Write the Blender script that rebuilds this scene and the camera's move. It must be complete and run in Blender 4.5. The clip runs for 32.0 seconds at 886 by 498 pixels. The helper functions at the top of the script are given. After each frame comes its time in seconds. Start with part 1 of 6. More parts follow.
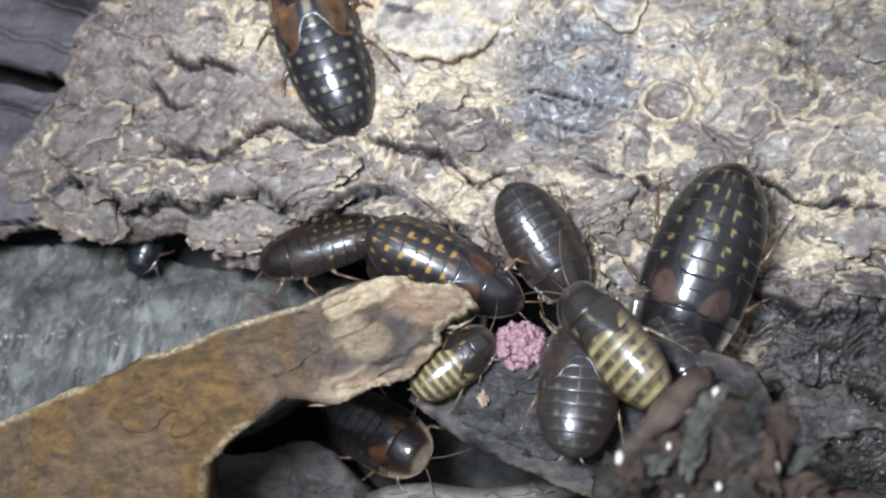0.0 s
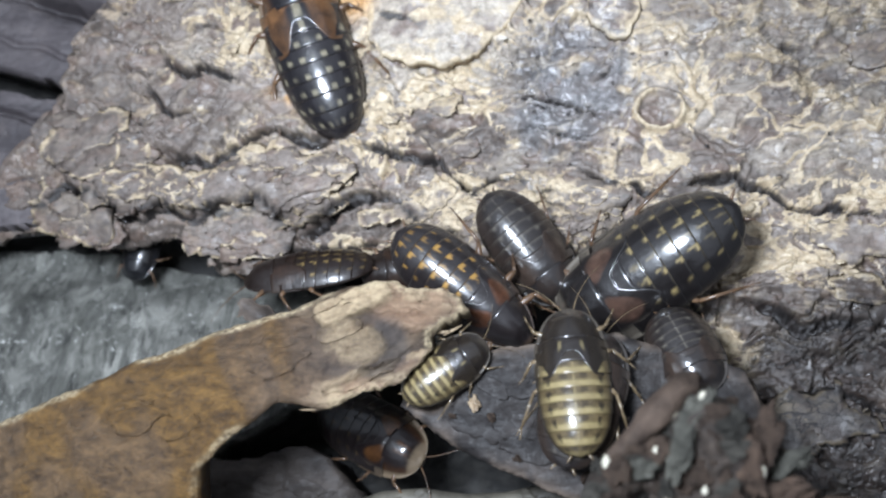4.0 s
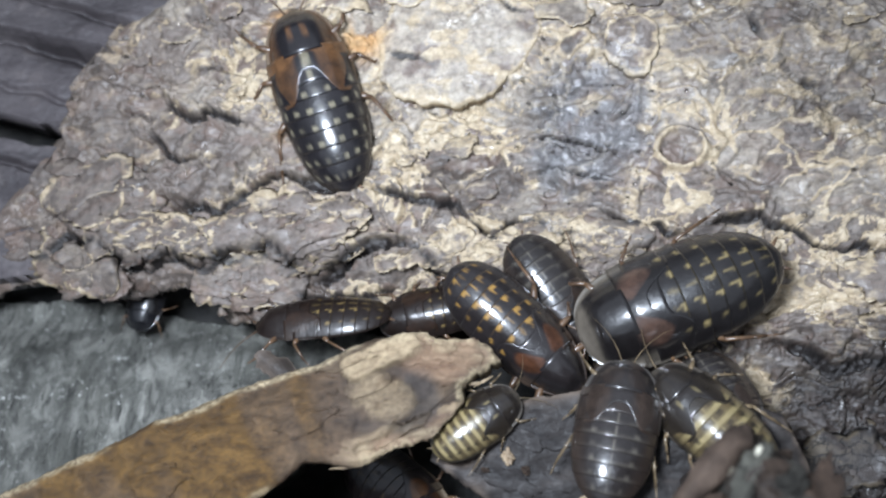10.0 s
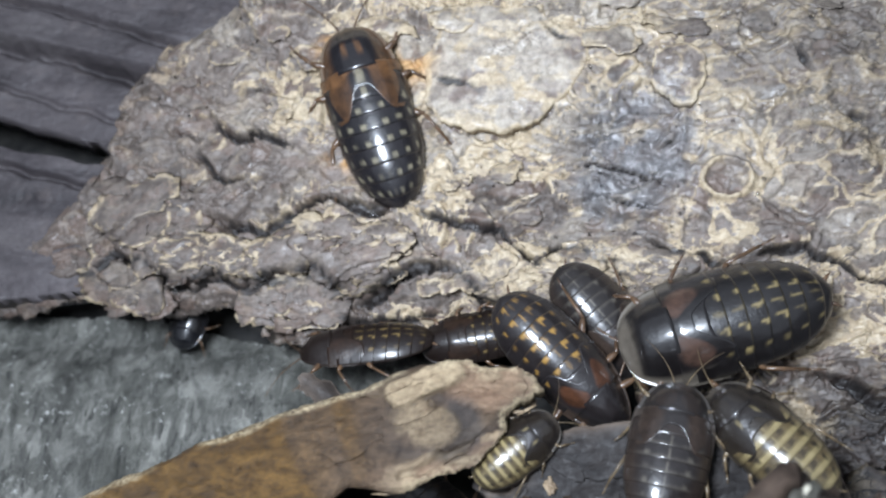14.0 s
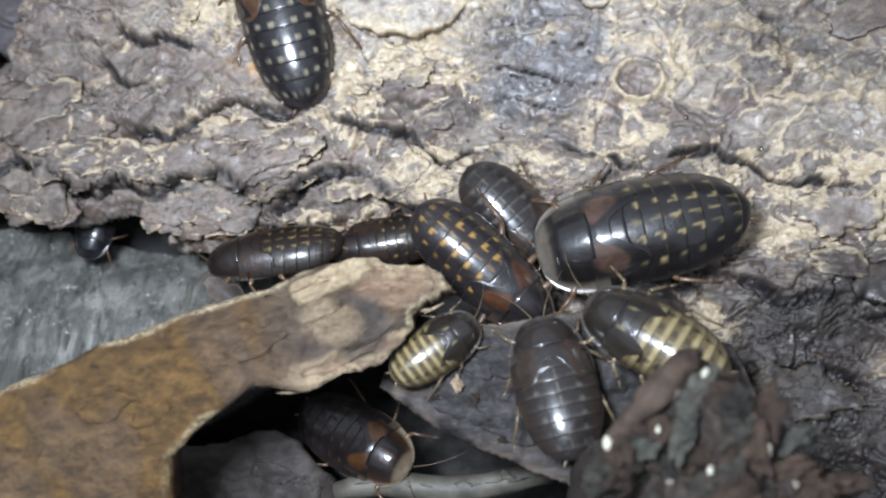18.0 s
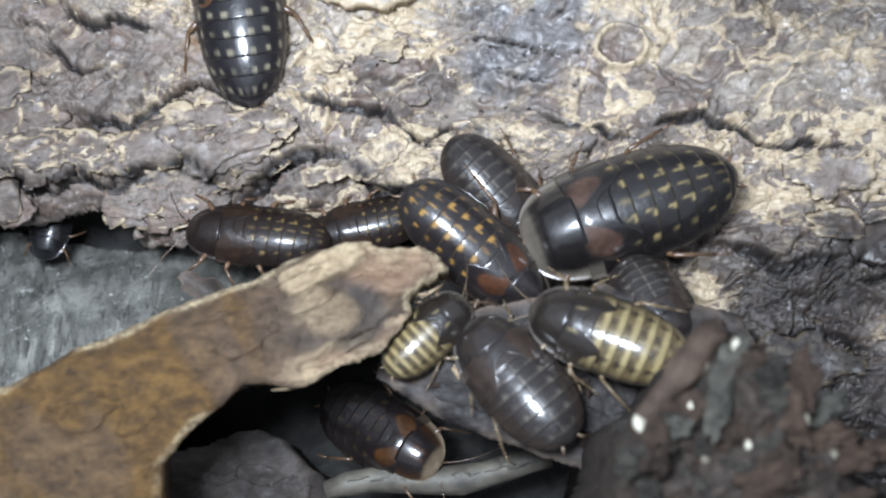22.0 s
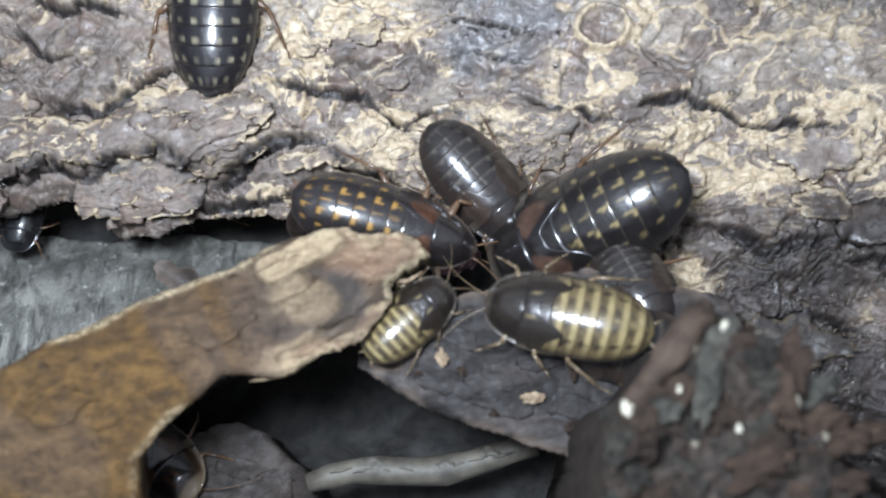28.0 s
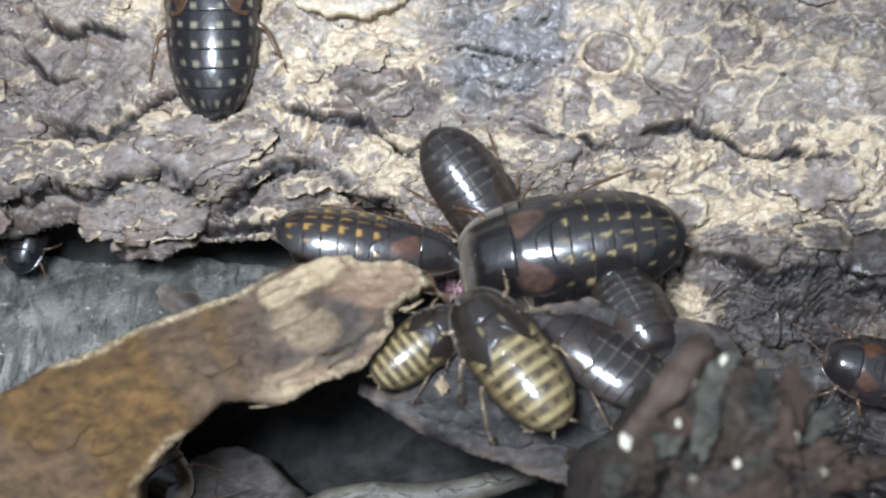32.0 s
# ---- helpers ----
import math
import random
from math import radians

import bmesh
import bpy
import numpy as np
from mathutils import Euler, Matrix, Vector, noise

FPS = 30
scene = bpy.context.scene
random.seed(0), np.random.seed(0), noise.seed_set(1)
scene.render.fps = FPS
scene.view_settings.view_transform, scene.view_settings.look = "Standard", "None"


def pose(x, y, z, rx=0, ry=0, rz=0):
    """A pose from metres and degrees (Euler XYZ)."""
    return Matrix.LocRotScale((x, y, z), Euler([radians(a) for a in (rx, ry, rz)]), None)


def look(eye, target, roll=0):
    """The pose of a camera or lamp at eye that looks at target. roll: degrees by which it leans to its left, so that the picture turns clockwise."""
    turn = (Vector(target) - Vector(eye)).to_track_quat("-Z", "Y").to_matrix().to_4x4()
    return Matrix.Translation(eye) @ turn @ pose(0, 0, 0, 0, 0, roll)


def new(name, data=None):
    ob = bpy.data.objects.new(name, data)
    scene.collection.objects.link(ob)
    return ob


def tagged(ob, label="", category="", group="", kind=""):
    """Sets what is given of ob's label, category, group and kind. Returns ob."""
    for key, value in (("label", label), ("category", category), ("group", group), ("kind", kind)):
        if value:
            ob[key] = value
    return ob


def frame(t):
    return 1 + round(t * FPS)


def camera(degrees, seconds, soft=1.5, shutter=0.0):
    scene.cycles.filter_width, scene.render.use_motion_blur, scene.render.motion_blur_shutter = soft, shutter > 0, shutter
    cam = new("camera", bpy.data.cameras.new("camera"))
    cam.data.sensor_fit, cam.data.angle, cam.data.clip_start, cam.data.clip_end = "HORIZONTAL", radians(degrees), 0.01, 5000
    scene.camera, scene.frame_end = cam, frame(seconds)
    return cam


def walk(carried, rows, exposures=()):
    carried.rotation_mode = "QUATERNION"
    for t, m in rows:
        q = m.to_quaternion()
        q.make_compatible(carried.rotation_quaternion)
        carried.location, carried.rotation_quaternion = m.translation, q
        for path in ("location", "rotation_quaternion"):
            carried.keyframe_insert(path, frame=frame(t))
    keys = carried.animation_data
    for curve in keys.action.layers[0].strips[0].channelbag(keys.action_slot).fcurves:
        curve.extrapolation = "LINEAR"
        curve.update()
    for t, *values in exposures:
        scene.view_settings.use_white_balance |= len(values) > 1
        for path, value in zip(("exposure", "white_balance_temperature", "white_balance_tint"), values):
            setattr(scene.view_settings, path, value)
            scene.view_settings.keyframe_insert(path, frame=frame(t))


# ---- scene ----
cam = camera(42, 32.0, soft=2.25)
cam.data.dof.use_dof, cam.data.dof.focus_distance, cam.data.dof.aperture_fstop = True, 0.213, 16
PATH = [
    (0, pose(0.02736, -0.06303, 0.21904, 15.405, 6.800, 2.174)),
    (0.5, pose(0.02628, -0.06232, 0.21889, 15.056, 6.931, 2.056)),
    (1, pose(0.02535, -0.06114, 0.21869, 14.912, 7.432, 2.132)),
    (1.5, pose(0.02517, -0.06180, 0.21872, 15.278, 7.531, 2.239)),
    (2, pose(0.02505, -0.06063, 0.21799, 15.530, 7.478, 2.159)),
    (2.5, pose(0.02507, -0.06022, 0.21832, 16.157, 7.568, 2.357)),
    (3, pose(0.02880, -0.06291, 0.21921, 15.896, 7.481, 2.376)),
    (3.5, pose(0.03080, -0.06454, 0.21899, 16.018, 7.252, 2.377)),
    (5.5, pose(0.02883, -0.06185, 0.21973, 15.892, 7.175, 2.385)),
    (6, pose(0.02955, -0.06265, 0.22048, 16.046, 7.272, 2.591)),
    (6.5, pose(0.02958, -0.06328, 0.22067, 16.138, 7.279, 2.801)),
    (7, pose(0.02863, -0.06342, 0.21995, 15.968, 7.166, 2.878)),
    (7.5, pose(0.02660, -0.06186, 0.21960, 15.958, 7.417, 2.951)),
    (8, pose(0.02341, -0.05964, 0.21847, 16.002, 6.873, 2.622)),
    (8.5, pose(0.02318, -0.06131, 0.21688, 15.688, 6.329, 2.090)),
    (9, pose(0.02082, -0.06083, 0.21578, 15.745, 4.753, 0.817)),
    (9.5, pose(0.01941, -0.05861, 0.21588, 16.910, 5.383, 0.839)),
    (10, pose(0.01863, -0.05806, 0.21611, 16.791, 5.765, 0.673)),
    (10.5, pose(0.01691, -0.05743, 0.21590, 16.718, 5.924, 0.535)),
    (11, pose(0.01725, -0.05705, 0.21622, 16.633, 5.938, 0.526)),
    (11.5, pose(0.01753, -0.05721, 0.21708, 16.779, 5.942, 0.567)),
    (12, pose(0.01710, -0.05728, 0.21732, 16.905, 6.083, 0.741)),
    (12.5, pose(0.01725, -0.05661, 0.21785, 17.164, 6.472, 1.080)),
    (13, pose(0.01563, -0.05582, 0.21745, 17.541, 6.803, 1.645)),
    (13.5, pose(0.01621, -0.05580, 0.21778, 17.414, 6.838, 1.882)),
    (15.5, pose(0.01409, -0.05407, 0.21814, 17.886, 6.906, 2.602)),
    (16, pose(0.01470, -0.05502, 0.21773, 18.006, 6.675, 2.474)),
    (16.5, pose(0.01607, -0.06147, 0.21469, 15.928, 6.181, 2.370)),
    (17, pose(0.01991, -0.06197, 0.21353, 15.552, 4.850, 1.650)),
    (17.5, pose(0.02104, -0.06355, 0.21258, 15.249, 3.458, 0.973)),
    (18, pose(0.02063, -0.06261, 0.21267, 14.695, 3.866, 1.011)),
    (18.5, pose(0.01998, -0.06220, 0.21308, 14.666, 4.168, 0.956)),
    (19, pose(0.01827, -0.06151, 0.21260, 14.768, 4.165, 0.835)),
    (19.5, pose(0.01573, -0.06149, 0.21081, 14.750, 3.420, 0.424)),
    (20, pose(0.01266, -0.06204, 0.20798, 14.604, 2.609, -0.231)),
    (20.5, pose(0.00830, -0.06107, 0.20597, 15.046, 0.709, -1.633)),
    (21, pose(0.00824, -0.06131, 0.20536, 14.666, 0.845, -2.024)),
    (21.5, pose(0.00801, -0.06113, 0.20472, 14.171, 0.793, -2.391)),
    (22, pose(0.00786, -0.06128, 0.20350, 13.971, 0.665, -2.587)),
    (22.5, pose(0.00822, -0.06109, 0.20394, 14.011, 0.617, -2.678)),
    (23, pose(0.00811, -0.06113, 0.20321, 13.974, 0.597, -2.793)),
    (23.5, pose(0.00796, -0.06116, 0.20264, 14.253, 0.427, -2.875)),
    (24, pose(0.00881, -0.06146, 0.20186, 14.261, 0.358, -2.889)),
    (24.5, pose(0.00864, -0.06138, 0.20128, 14.278, -0.088, -3.119)),
    (25, pose(0.00838, -0.06148, 0.20090, 14.013, -0.515, -3.456)),
    (25.5, pose(0.00766, -0.06129, 0.20077, 13.705, -0.486, -3.661)),
    (27.5, pose(0.00772, -0.06172, 0.19970, 13.733, -0.183, -3.588)),
    (28, pose(0.00780, -0.06148, 0.19931, 13.610, -0.066, -3.552)),
    (28.5, pose(0.00746, -0.06122, 0.19922, 13.633, -0.201, -3.392)),
    (29, pose(0.00796, -0.06126, 0.19956, 13.619, -0.306, -3.456)),
    (29.5, pose(0.00840, -0.06092, 0.20030, 13.780, -0.342, -3.470)),
    (30, pose(0.00837, -0.06074, 0.20011, 14.010, -0.259, -3.408)),
    (30.5, pose(0.00805, -0.06034, 0.20004, 14.154, -0.077, -3.279)),
    (31, pose(0.00819, -0.06003, 0.20023, 14.144, 0.044, -3.187)),
    (31.5, pose(0.00773, -0.05954, 0.19985, 14.301, 0.165, -3.054)),
    (32, pose(0.00832, -0.05938, 0.20046, 14.274, -0.013, -2.917)),
]
walk(cam, PATH, [(0, 0.0), (6, -0.06), (10, -0.14), (13, -0.22), (16, -0.26), (18, -0.10), (22, -0.03), (28, 0.0), (32, 0.0)])

# ---- light: one cool lamp over the tank, dim room light ----
world = bpy.data.worlds.new("room")
scene.world = world
world.use_nodes = True
world.node_tree.nodes["Background"].inputs[0].default_value = (0.78, 0.87, 1.03, 1)
world.node_tree.nodes["Background"].inputs[1].default_value = 0.76
lamp_data = bpy.data.lights.new("tank_lamp", "AREA")
lamp_data.shape, lamp_data.size, lamp_data.size_y = "RECTANGLE", 0.050, 0.040
lamp_data.energy, lamp_data.color = 1.78, (0.775, 0.875, 1.02)
lamp = new("tank_lamp", lamp_data)
lamp.matrix_world = look((-0.028, -0.028, 0.245), (0.012, 0.030, 0.0))

CM = 0.01

# ---- numeric helpers ----


def lattice(ix, iy, seed):
    h = (ix.astype(np.int64) * 374761393 + iy.astype(np.int64) * 668265263 + seed * 974634777) & 0xFFFFFFFF
    h = ((h ^ (h >> 13)) * 1274126177) & 0xFFFFFFFF
    return ((h ^ (h >> 16)) & 0xFFFF) / 65535.0


def vnoise(x, y, seed=0):
    """Smooth value noise, 0 to 1."""
    ix, iy = np.floor(x), np.floor(y)
    fx, fy = x - ix, y - iy
    fx, fy = fx * fx * fx * (fx * (fx * 6 - 15) + 10), fy * fy * fy * (fy * (fy * 6 - 15) + 10)
    a, b = lattice(ix, iy, seed), lattice(ix + 1, iy, seed)
    c, d = lattice(ix, iy + 1, seed), lattice(ix + 1, iy + 1, seed)
    return (a * (1 - fx) + b * fx) * (1 - fy) + (c * (1 - fx) + d * fx) * fy


def fbm(x, y, seed=0, octaves=4, gain=0.5):
    total, amp, norm = 0, 1.0, 0.0
    for k in range(octaves):
        total = total + amp * vnoise(x * 2**k + 17.3 * k, y * 2**k - 9.1 * k, seed + k)
        norm += amp
        amp *= gain
    return total / norm


def smooth(a, b, x):
    t = np.clip((x - a) / (b - a), 0, 1)
    return t * t * (3 - 2 * t)


def line_distance(x, y, points):
    """Distance to a polyline."""
    best = np.full(np.shape(x), 1e9)
    for (ax, ay), (bx, by) in zip(points, points[1:]):
        dx, dy = bx - ax, by - ay
        t = np.clip(((x - ax) * dx + (y - ay) * dy) / (dx * dx + dy * dy), 0, 1)
        best = np.minimum(best, np.hypot(x - ax - t * dx, y - ay - t * dy))
    return best


def line_side(x, y, points):
    """Distance to a polyline, on which side of it a point lies (1: to the left of its way), and how far the nearer end is."""
    best, side = np.full(np.shape(x), 1e9), np.ones(np.shape(x))
    for (ax, ay), (bx, by) in zip(points, points[1:]):
        dx, dy = bx - ax, by - ay
        t = np.clip(((x - ax) * dx + (y - ay) * dy) / (dx * dx + dy * dy), 0, 1)
        d = np.hypot(x - ax - t * dx, y - ay - t * dy)
        side = np.where(d < best, np.sign(dx * (y - ay) - dy * (x - ax)), side)
        best = np.minimum(best, d)
    ends = np.minimum(np.hypot(x - points[0][0], y - points[0][1]), np.hypot(x - points[-1][0], y - points[-1][1]))
    return best, side, ends


def inside(x, y, points):
    """Signed distance to a closed outline, positive inside."""
    odd = np.zeros(np.shape(x), bool)
    for (ax, ay), (bx, by) in zip(points, points[1:] + points[:1]):
        cross = (ay > y) != (by > y)
        with np.errstate(divide="ignore", invalid="ignore"):
            odd ^= cross & (x < (bx - ax) * (y - ay) / (by - ay + 1e-12) + ax)
    d = line_distance(x, y, points + points[:1])
    return np.where(odd, d, -d)


def worley(x, y, seed=0):
    """Distance to the nearest cell point, the gap to the second, and the cell's own random number."""
    ix, iy = np.floor(x), np.floor(y)
    d1, d2, own = np.full(x.shape, 9.0), np.full(x.shape, 9.0), np.zeros(x.shape)
    for ox in (-1, 0, 1):
        for oy in (-1, 0, 1):
            cx, cy = ix + ox, iy + oy
            d = np.hypot(cx + lattice(cx, cy, seed) - x, cy + lattice(cx, cy, seed + 51) - y)
            near = d < d1
            d2 = np.where(near, d1, np.minimum(d2, d))
            own = np.where(near, lattice(cx, cy, seed + 99), own)
            d1 = np.where(near, d, d1)
    return d1, d2 - d1, own


# ---- mesh helpers ----


def grid_mesh(name, x, y, z, edge, depth, attributes=None, floor=True, under=0.0):
    """A slab over a grid, in centimetres: its top is z, its underside lies depth lower and under further north; it ends where edge falls to 0."""
    ny, nx = x.shape
    depth = depth + 0 * x
    edge = edge + 0.0 * x
    cell = x[0, 1] - x[0, 0]
    gy, gx = np.gradient(edge, y[:, 0], x[0, :])
    size = np.maximum(gx**2 + gy**2, 0.3)
    keep = edge > -0.75 * cell
    out = np.where(keep & (edge < 0), -edge, 0)
    x, y = x + out * gx / size, y + out * gy / size
    idx = np.arange(nx * ny).reshape(ny, nx)
    quads = np.stack([idx[:-1, :-1], idx[:-1, 1:], idx[1:, 1:], idx[1:, :-1]], -1)
    face_keep = keep[:-1, :-1] & keep[:-1, 1:] & keep[1:, 1:] & keep[1:, :-1]
    quads = quads[face_keep]
    n = nx * ny
    low = quads[:, ::-1] + n
    edges = np.concatenate([quads[:, [k, (k + 1) % 4]] for k in range(4)])
    key = edges[:, 0].astype(np.int64) * n + edges[:, 1]
    back = edges[:, 1].astype(np.int64) * n + edges[:, 0]
    rim = edges[~np.isin(key, back)]
    sides = np.stack([rim[:, 1], rim[:, 0], rim[:, 0] + n, rim[:, 1] + n], -1)
    faces = np.concatenate([quads, low, sides] if floor else [quads, sides])
    verts = np.concatenate([np.stack([x, y, z], -1).reshape(-1, 3), np.stack([x, y + under, z - depth], -1).reshape(-1, 3)]) * CM
    used = np.zeros(2 * n, bool)
    used[faces.ravel()] = True
    remap = np.cumsum(used) - 1
    verts, faces = verts[used], remap[faces]
    mesh = bpy.data.meshes.new(name)
    mesh.vertices.add(len(verts))
    mesh.vertices.foreach_set("co", verts.ravel())
    mesh.loops.add(faces.size)
    mesh.loops.foreach_set("vertex_index", faces.ravel().astype(np.int32))
    mesh.polygons.add(len(faces))
    mesh.polygons.foreach_set("loop_start", np.arange(0, faces.size, 4, dtype=np.int32))
    mesh.polygons.foreach_set("use_smooth", np.ones(len(faces), bool))
    for key_name, values in (attributes or {}).items():
        layer = mesh.attributes.new(key_name, "FLOAT", "POINT")
        flat = np.concatenate([np.ravel(values), np.ravel(values)])[used]
        layer.data.foreach_set("value", flat.astype(np.float32))
    mesh.update(calc_edges=True)
    mesh.validate()
    return mesh


def part(name, data, material, parent, label=""):
    """Links a mesh or a bmesh as one part under its thing."""
    if isinstance(data, bmesh.types.BMesh):
        mesh = bpy.data.meshes.new(name)
        data.to_mesh(mesh)
        data.free()
        mesh.polygons.foreach_set("use_smooth", np.ones(len(mesh.polygons), bool))
    else:
        mesh = data
    if material and not mesh.materials:
        mesh.materials.append(material)
    ob = new(name, mesh)
    ob.parent = parent
    if label:
        ob["label"] = label
    return ob


def thing(name, mesh, material, label, category, group="", kind=""):
    if material and not mesh.materials:
        mesh.materials.append(material)
    return tagged(new(name, mesh), label, category, group, kind)


def tube(points, radii, sides=7):
    """A closed tapered tube through points, in metres."""
    bm = bmesh.new()
    rings = []
    for k, p in enumerate(points):
        ahead = (points[min(k + 1, len(points) - 1)] - points[max(k - 1, 0)]).normalized()
        side = ahead.cross(Vector((0.13, 0.21, 1))).normalized()
        up = side.cross(ahead)
        rings.append([bm.verts.new(p + (side * math.cos(a) + up * math.sin(a)) * radii[k]) for a in [2 * math.pi * j / sides for j in range(sides)]])
    for r, s in zip(rings, rings[1:]):
        for j in range(sides):
            bm.faces.new((r[j], r[(j + 1) % sides], s[(j + 1) % sides], s[j]))
    bm.faces.new(rings[0][::-1])
    bm.faces.new(rings[-1])
    return bm


def lump(radius, seed, rough=0.35, detail=2, squash=(1, 1, 1)):
    """An irregular crumb."""
    bm = bmesh.new()
    bmesh.ops.create_icosphere(bm, subdivisions=detail, radius=1)
    off = Vector((seed * 3.7, seed * 1.3, seed * 2.1))
    for v in bm.verts:
        d = 1 + rough * noise.noise(v.co * 1.1 + off) + 0.55 * rough * noise.noise(v.co * 2.9 + off) + 0.3 * rough * noise.noise(v.co * 7.0 + off)
        v.co = Vector((v.co.x * squash[0], v.co.y * squash[1], v.co.z * squash[2])) * d * radius
    return bm


# ---- materials ----


class Nodes:
    def __init__(self, name):
        self.material = bpy.data.materials.new(name)
        self.material.use_nodes = True
        self.tree = self.material.node_tree
        self.bsdf = self.tree.nodes["Principled BSDF"]

    def add(self, kind, **values):
        node = self.tree.nodes.new(kind)
        for key, value in values.items():
            node.inputs[key.replace("_", " ")].default_value = value
        return node

    def link(self, a, b):
        self.tree.links.new(a, b)

    def coords(self, stretch=(1, 1, 1), turn=0.0):
        where, mapping = self.add("ShaderNodeTexCoord"), self.add("ShaderNodeMapping")
        mapping.inputs["Scale"].default_value = stretch
        mapping.inputs["Rotation"].default_value = (0, 0, turn)
        self.link(where.outputs["Object"], mapping.inputs["Vector"])
        return mapping.outputs["Vector"]

    def noise(self, scale, detail=6.0, rough=0.6, vector=None, distortion=0.0):
        node = self.add("ShaderNodeTexNoise", Scale=scale, Detail=detail, Roughness=rough, Distortion=distortion)
        self.link(vector or self.coords(), node.inputs["Vector"])
        return node.outputs["Fac"]

    def flakes(self, scale, warp, stretch=(0.75, 1.25, 1)):
        """Random value and distance from the seam of ragged cells."""
        blur = self.add("ShaderNodeTexNoise", Scale=scale * 1.6, Detail=5.0, Roughness=0.6)
        where = self.coords(stretch)
        self.link(where, blur.inputs["Vector"])
        shift = self.add("ShaderNodeVectorMath")
        shift.operation = "SCALE"
        shift.inputs["Scale"].default_value = warp
        self.link(blur.outputs["Color"], shift.inputs[0])
        total = self.add("ShaderNodeVectorMath")
        total.operation = "ADD"
        self.link(where, total.inputs[0])
        self.link(shift.outputs[0], total.inputs[1])
        cell, seam = self.add("ShaderNodeTexVoronoi", Scale=scale), self.add("ShaderNodeTexVoronoi", Scale=scale)
        seam.feature = "DISTANCE_TO_EDGE"
        for node in (cell, seam):
            self.link(total.outputs[0], node.inputs["Vector"])
        split = self.add("ShaderNodeSeparateColor")
        self.link(cell.outputs["Color"], split.inputs[0])
        return split.outputs[0], seam.outputs["Distance"]

    def ramp(self, fac, *stops):
        node = self.add("ShaderNodeValToRGB")
        while len(node.color_ramp.elements) < len(stops):
            node.color_ramp.elements.new(0.5)
        for element, (at, color) in zip(node.color_ramp.elements, stops):
            element.position = at
            element.color = (*color, 1) if isinstance(color, tuple) else (color, color, color, 1)
        self.link(fac, node.inputs["Fac"])
        return node.outputs["Color"]

    def mix(self, fac, a, b, how="MIX"):
        node = self.add("ShaderNodeMix")
        node.data_type, node.blend_type = "RGBA", how
        for value, socket in ((fac, node.inputs[0]), (a, node.inputs[6]), (b, node.inputs[7])):
            if isinstance(value, bpy.types.NodeSocket):
                self.link(value, socket)
            elif isinstance(value, tuple):
                socket.default_value = (*value, 1)
            else:
                socket.default_value = value
        return node.outputs[2]

    def math(self, how, a, b=0.0):
        node = self.add("ShaderNodeMath")
        node.operation = how
        for value, socket in ((a, node.inputs[0]), (b, node.inputs[1])):
            if isinstance(value, bpy.types.NodeSocket):
                self.link(value, socket)
            else:
                socket.default_value = value
        return node.outputs[0]

    def attribute(self, name):
        node = self.add("ShaderNodeAttribute")
        node.attribute_name = name
        return node.outputs["Fac"]

    def bump(self, height, strength, distance):
        node = self.add("ShaderNodeBump", Strength=strength, Distance=distance)
        self.link(height, node.inputs["Height"])
        self.link(node.outputs["Normal"], self.bsdf.inputs["Normal"])

    def done(self, color, rough, specular=0.5):
        for value, key in ((color, "Base Color"), (rough, "Roughness")):
            if isinstance(value, bpy.types.NodeSocket):
                self.link(value, self.bsdf.inputs[key])
            else:
                self.bsdf.inputs[key].default_value = (*value, 1) if isinstance(value, tuple) else value
        self.bsdf.inputs["Specular IOR Level"].default_value = specular
        return self.material


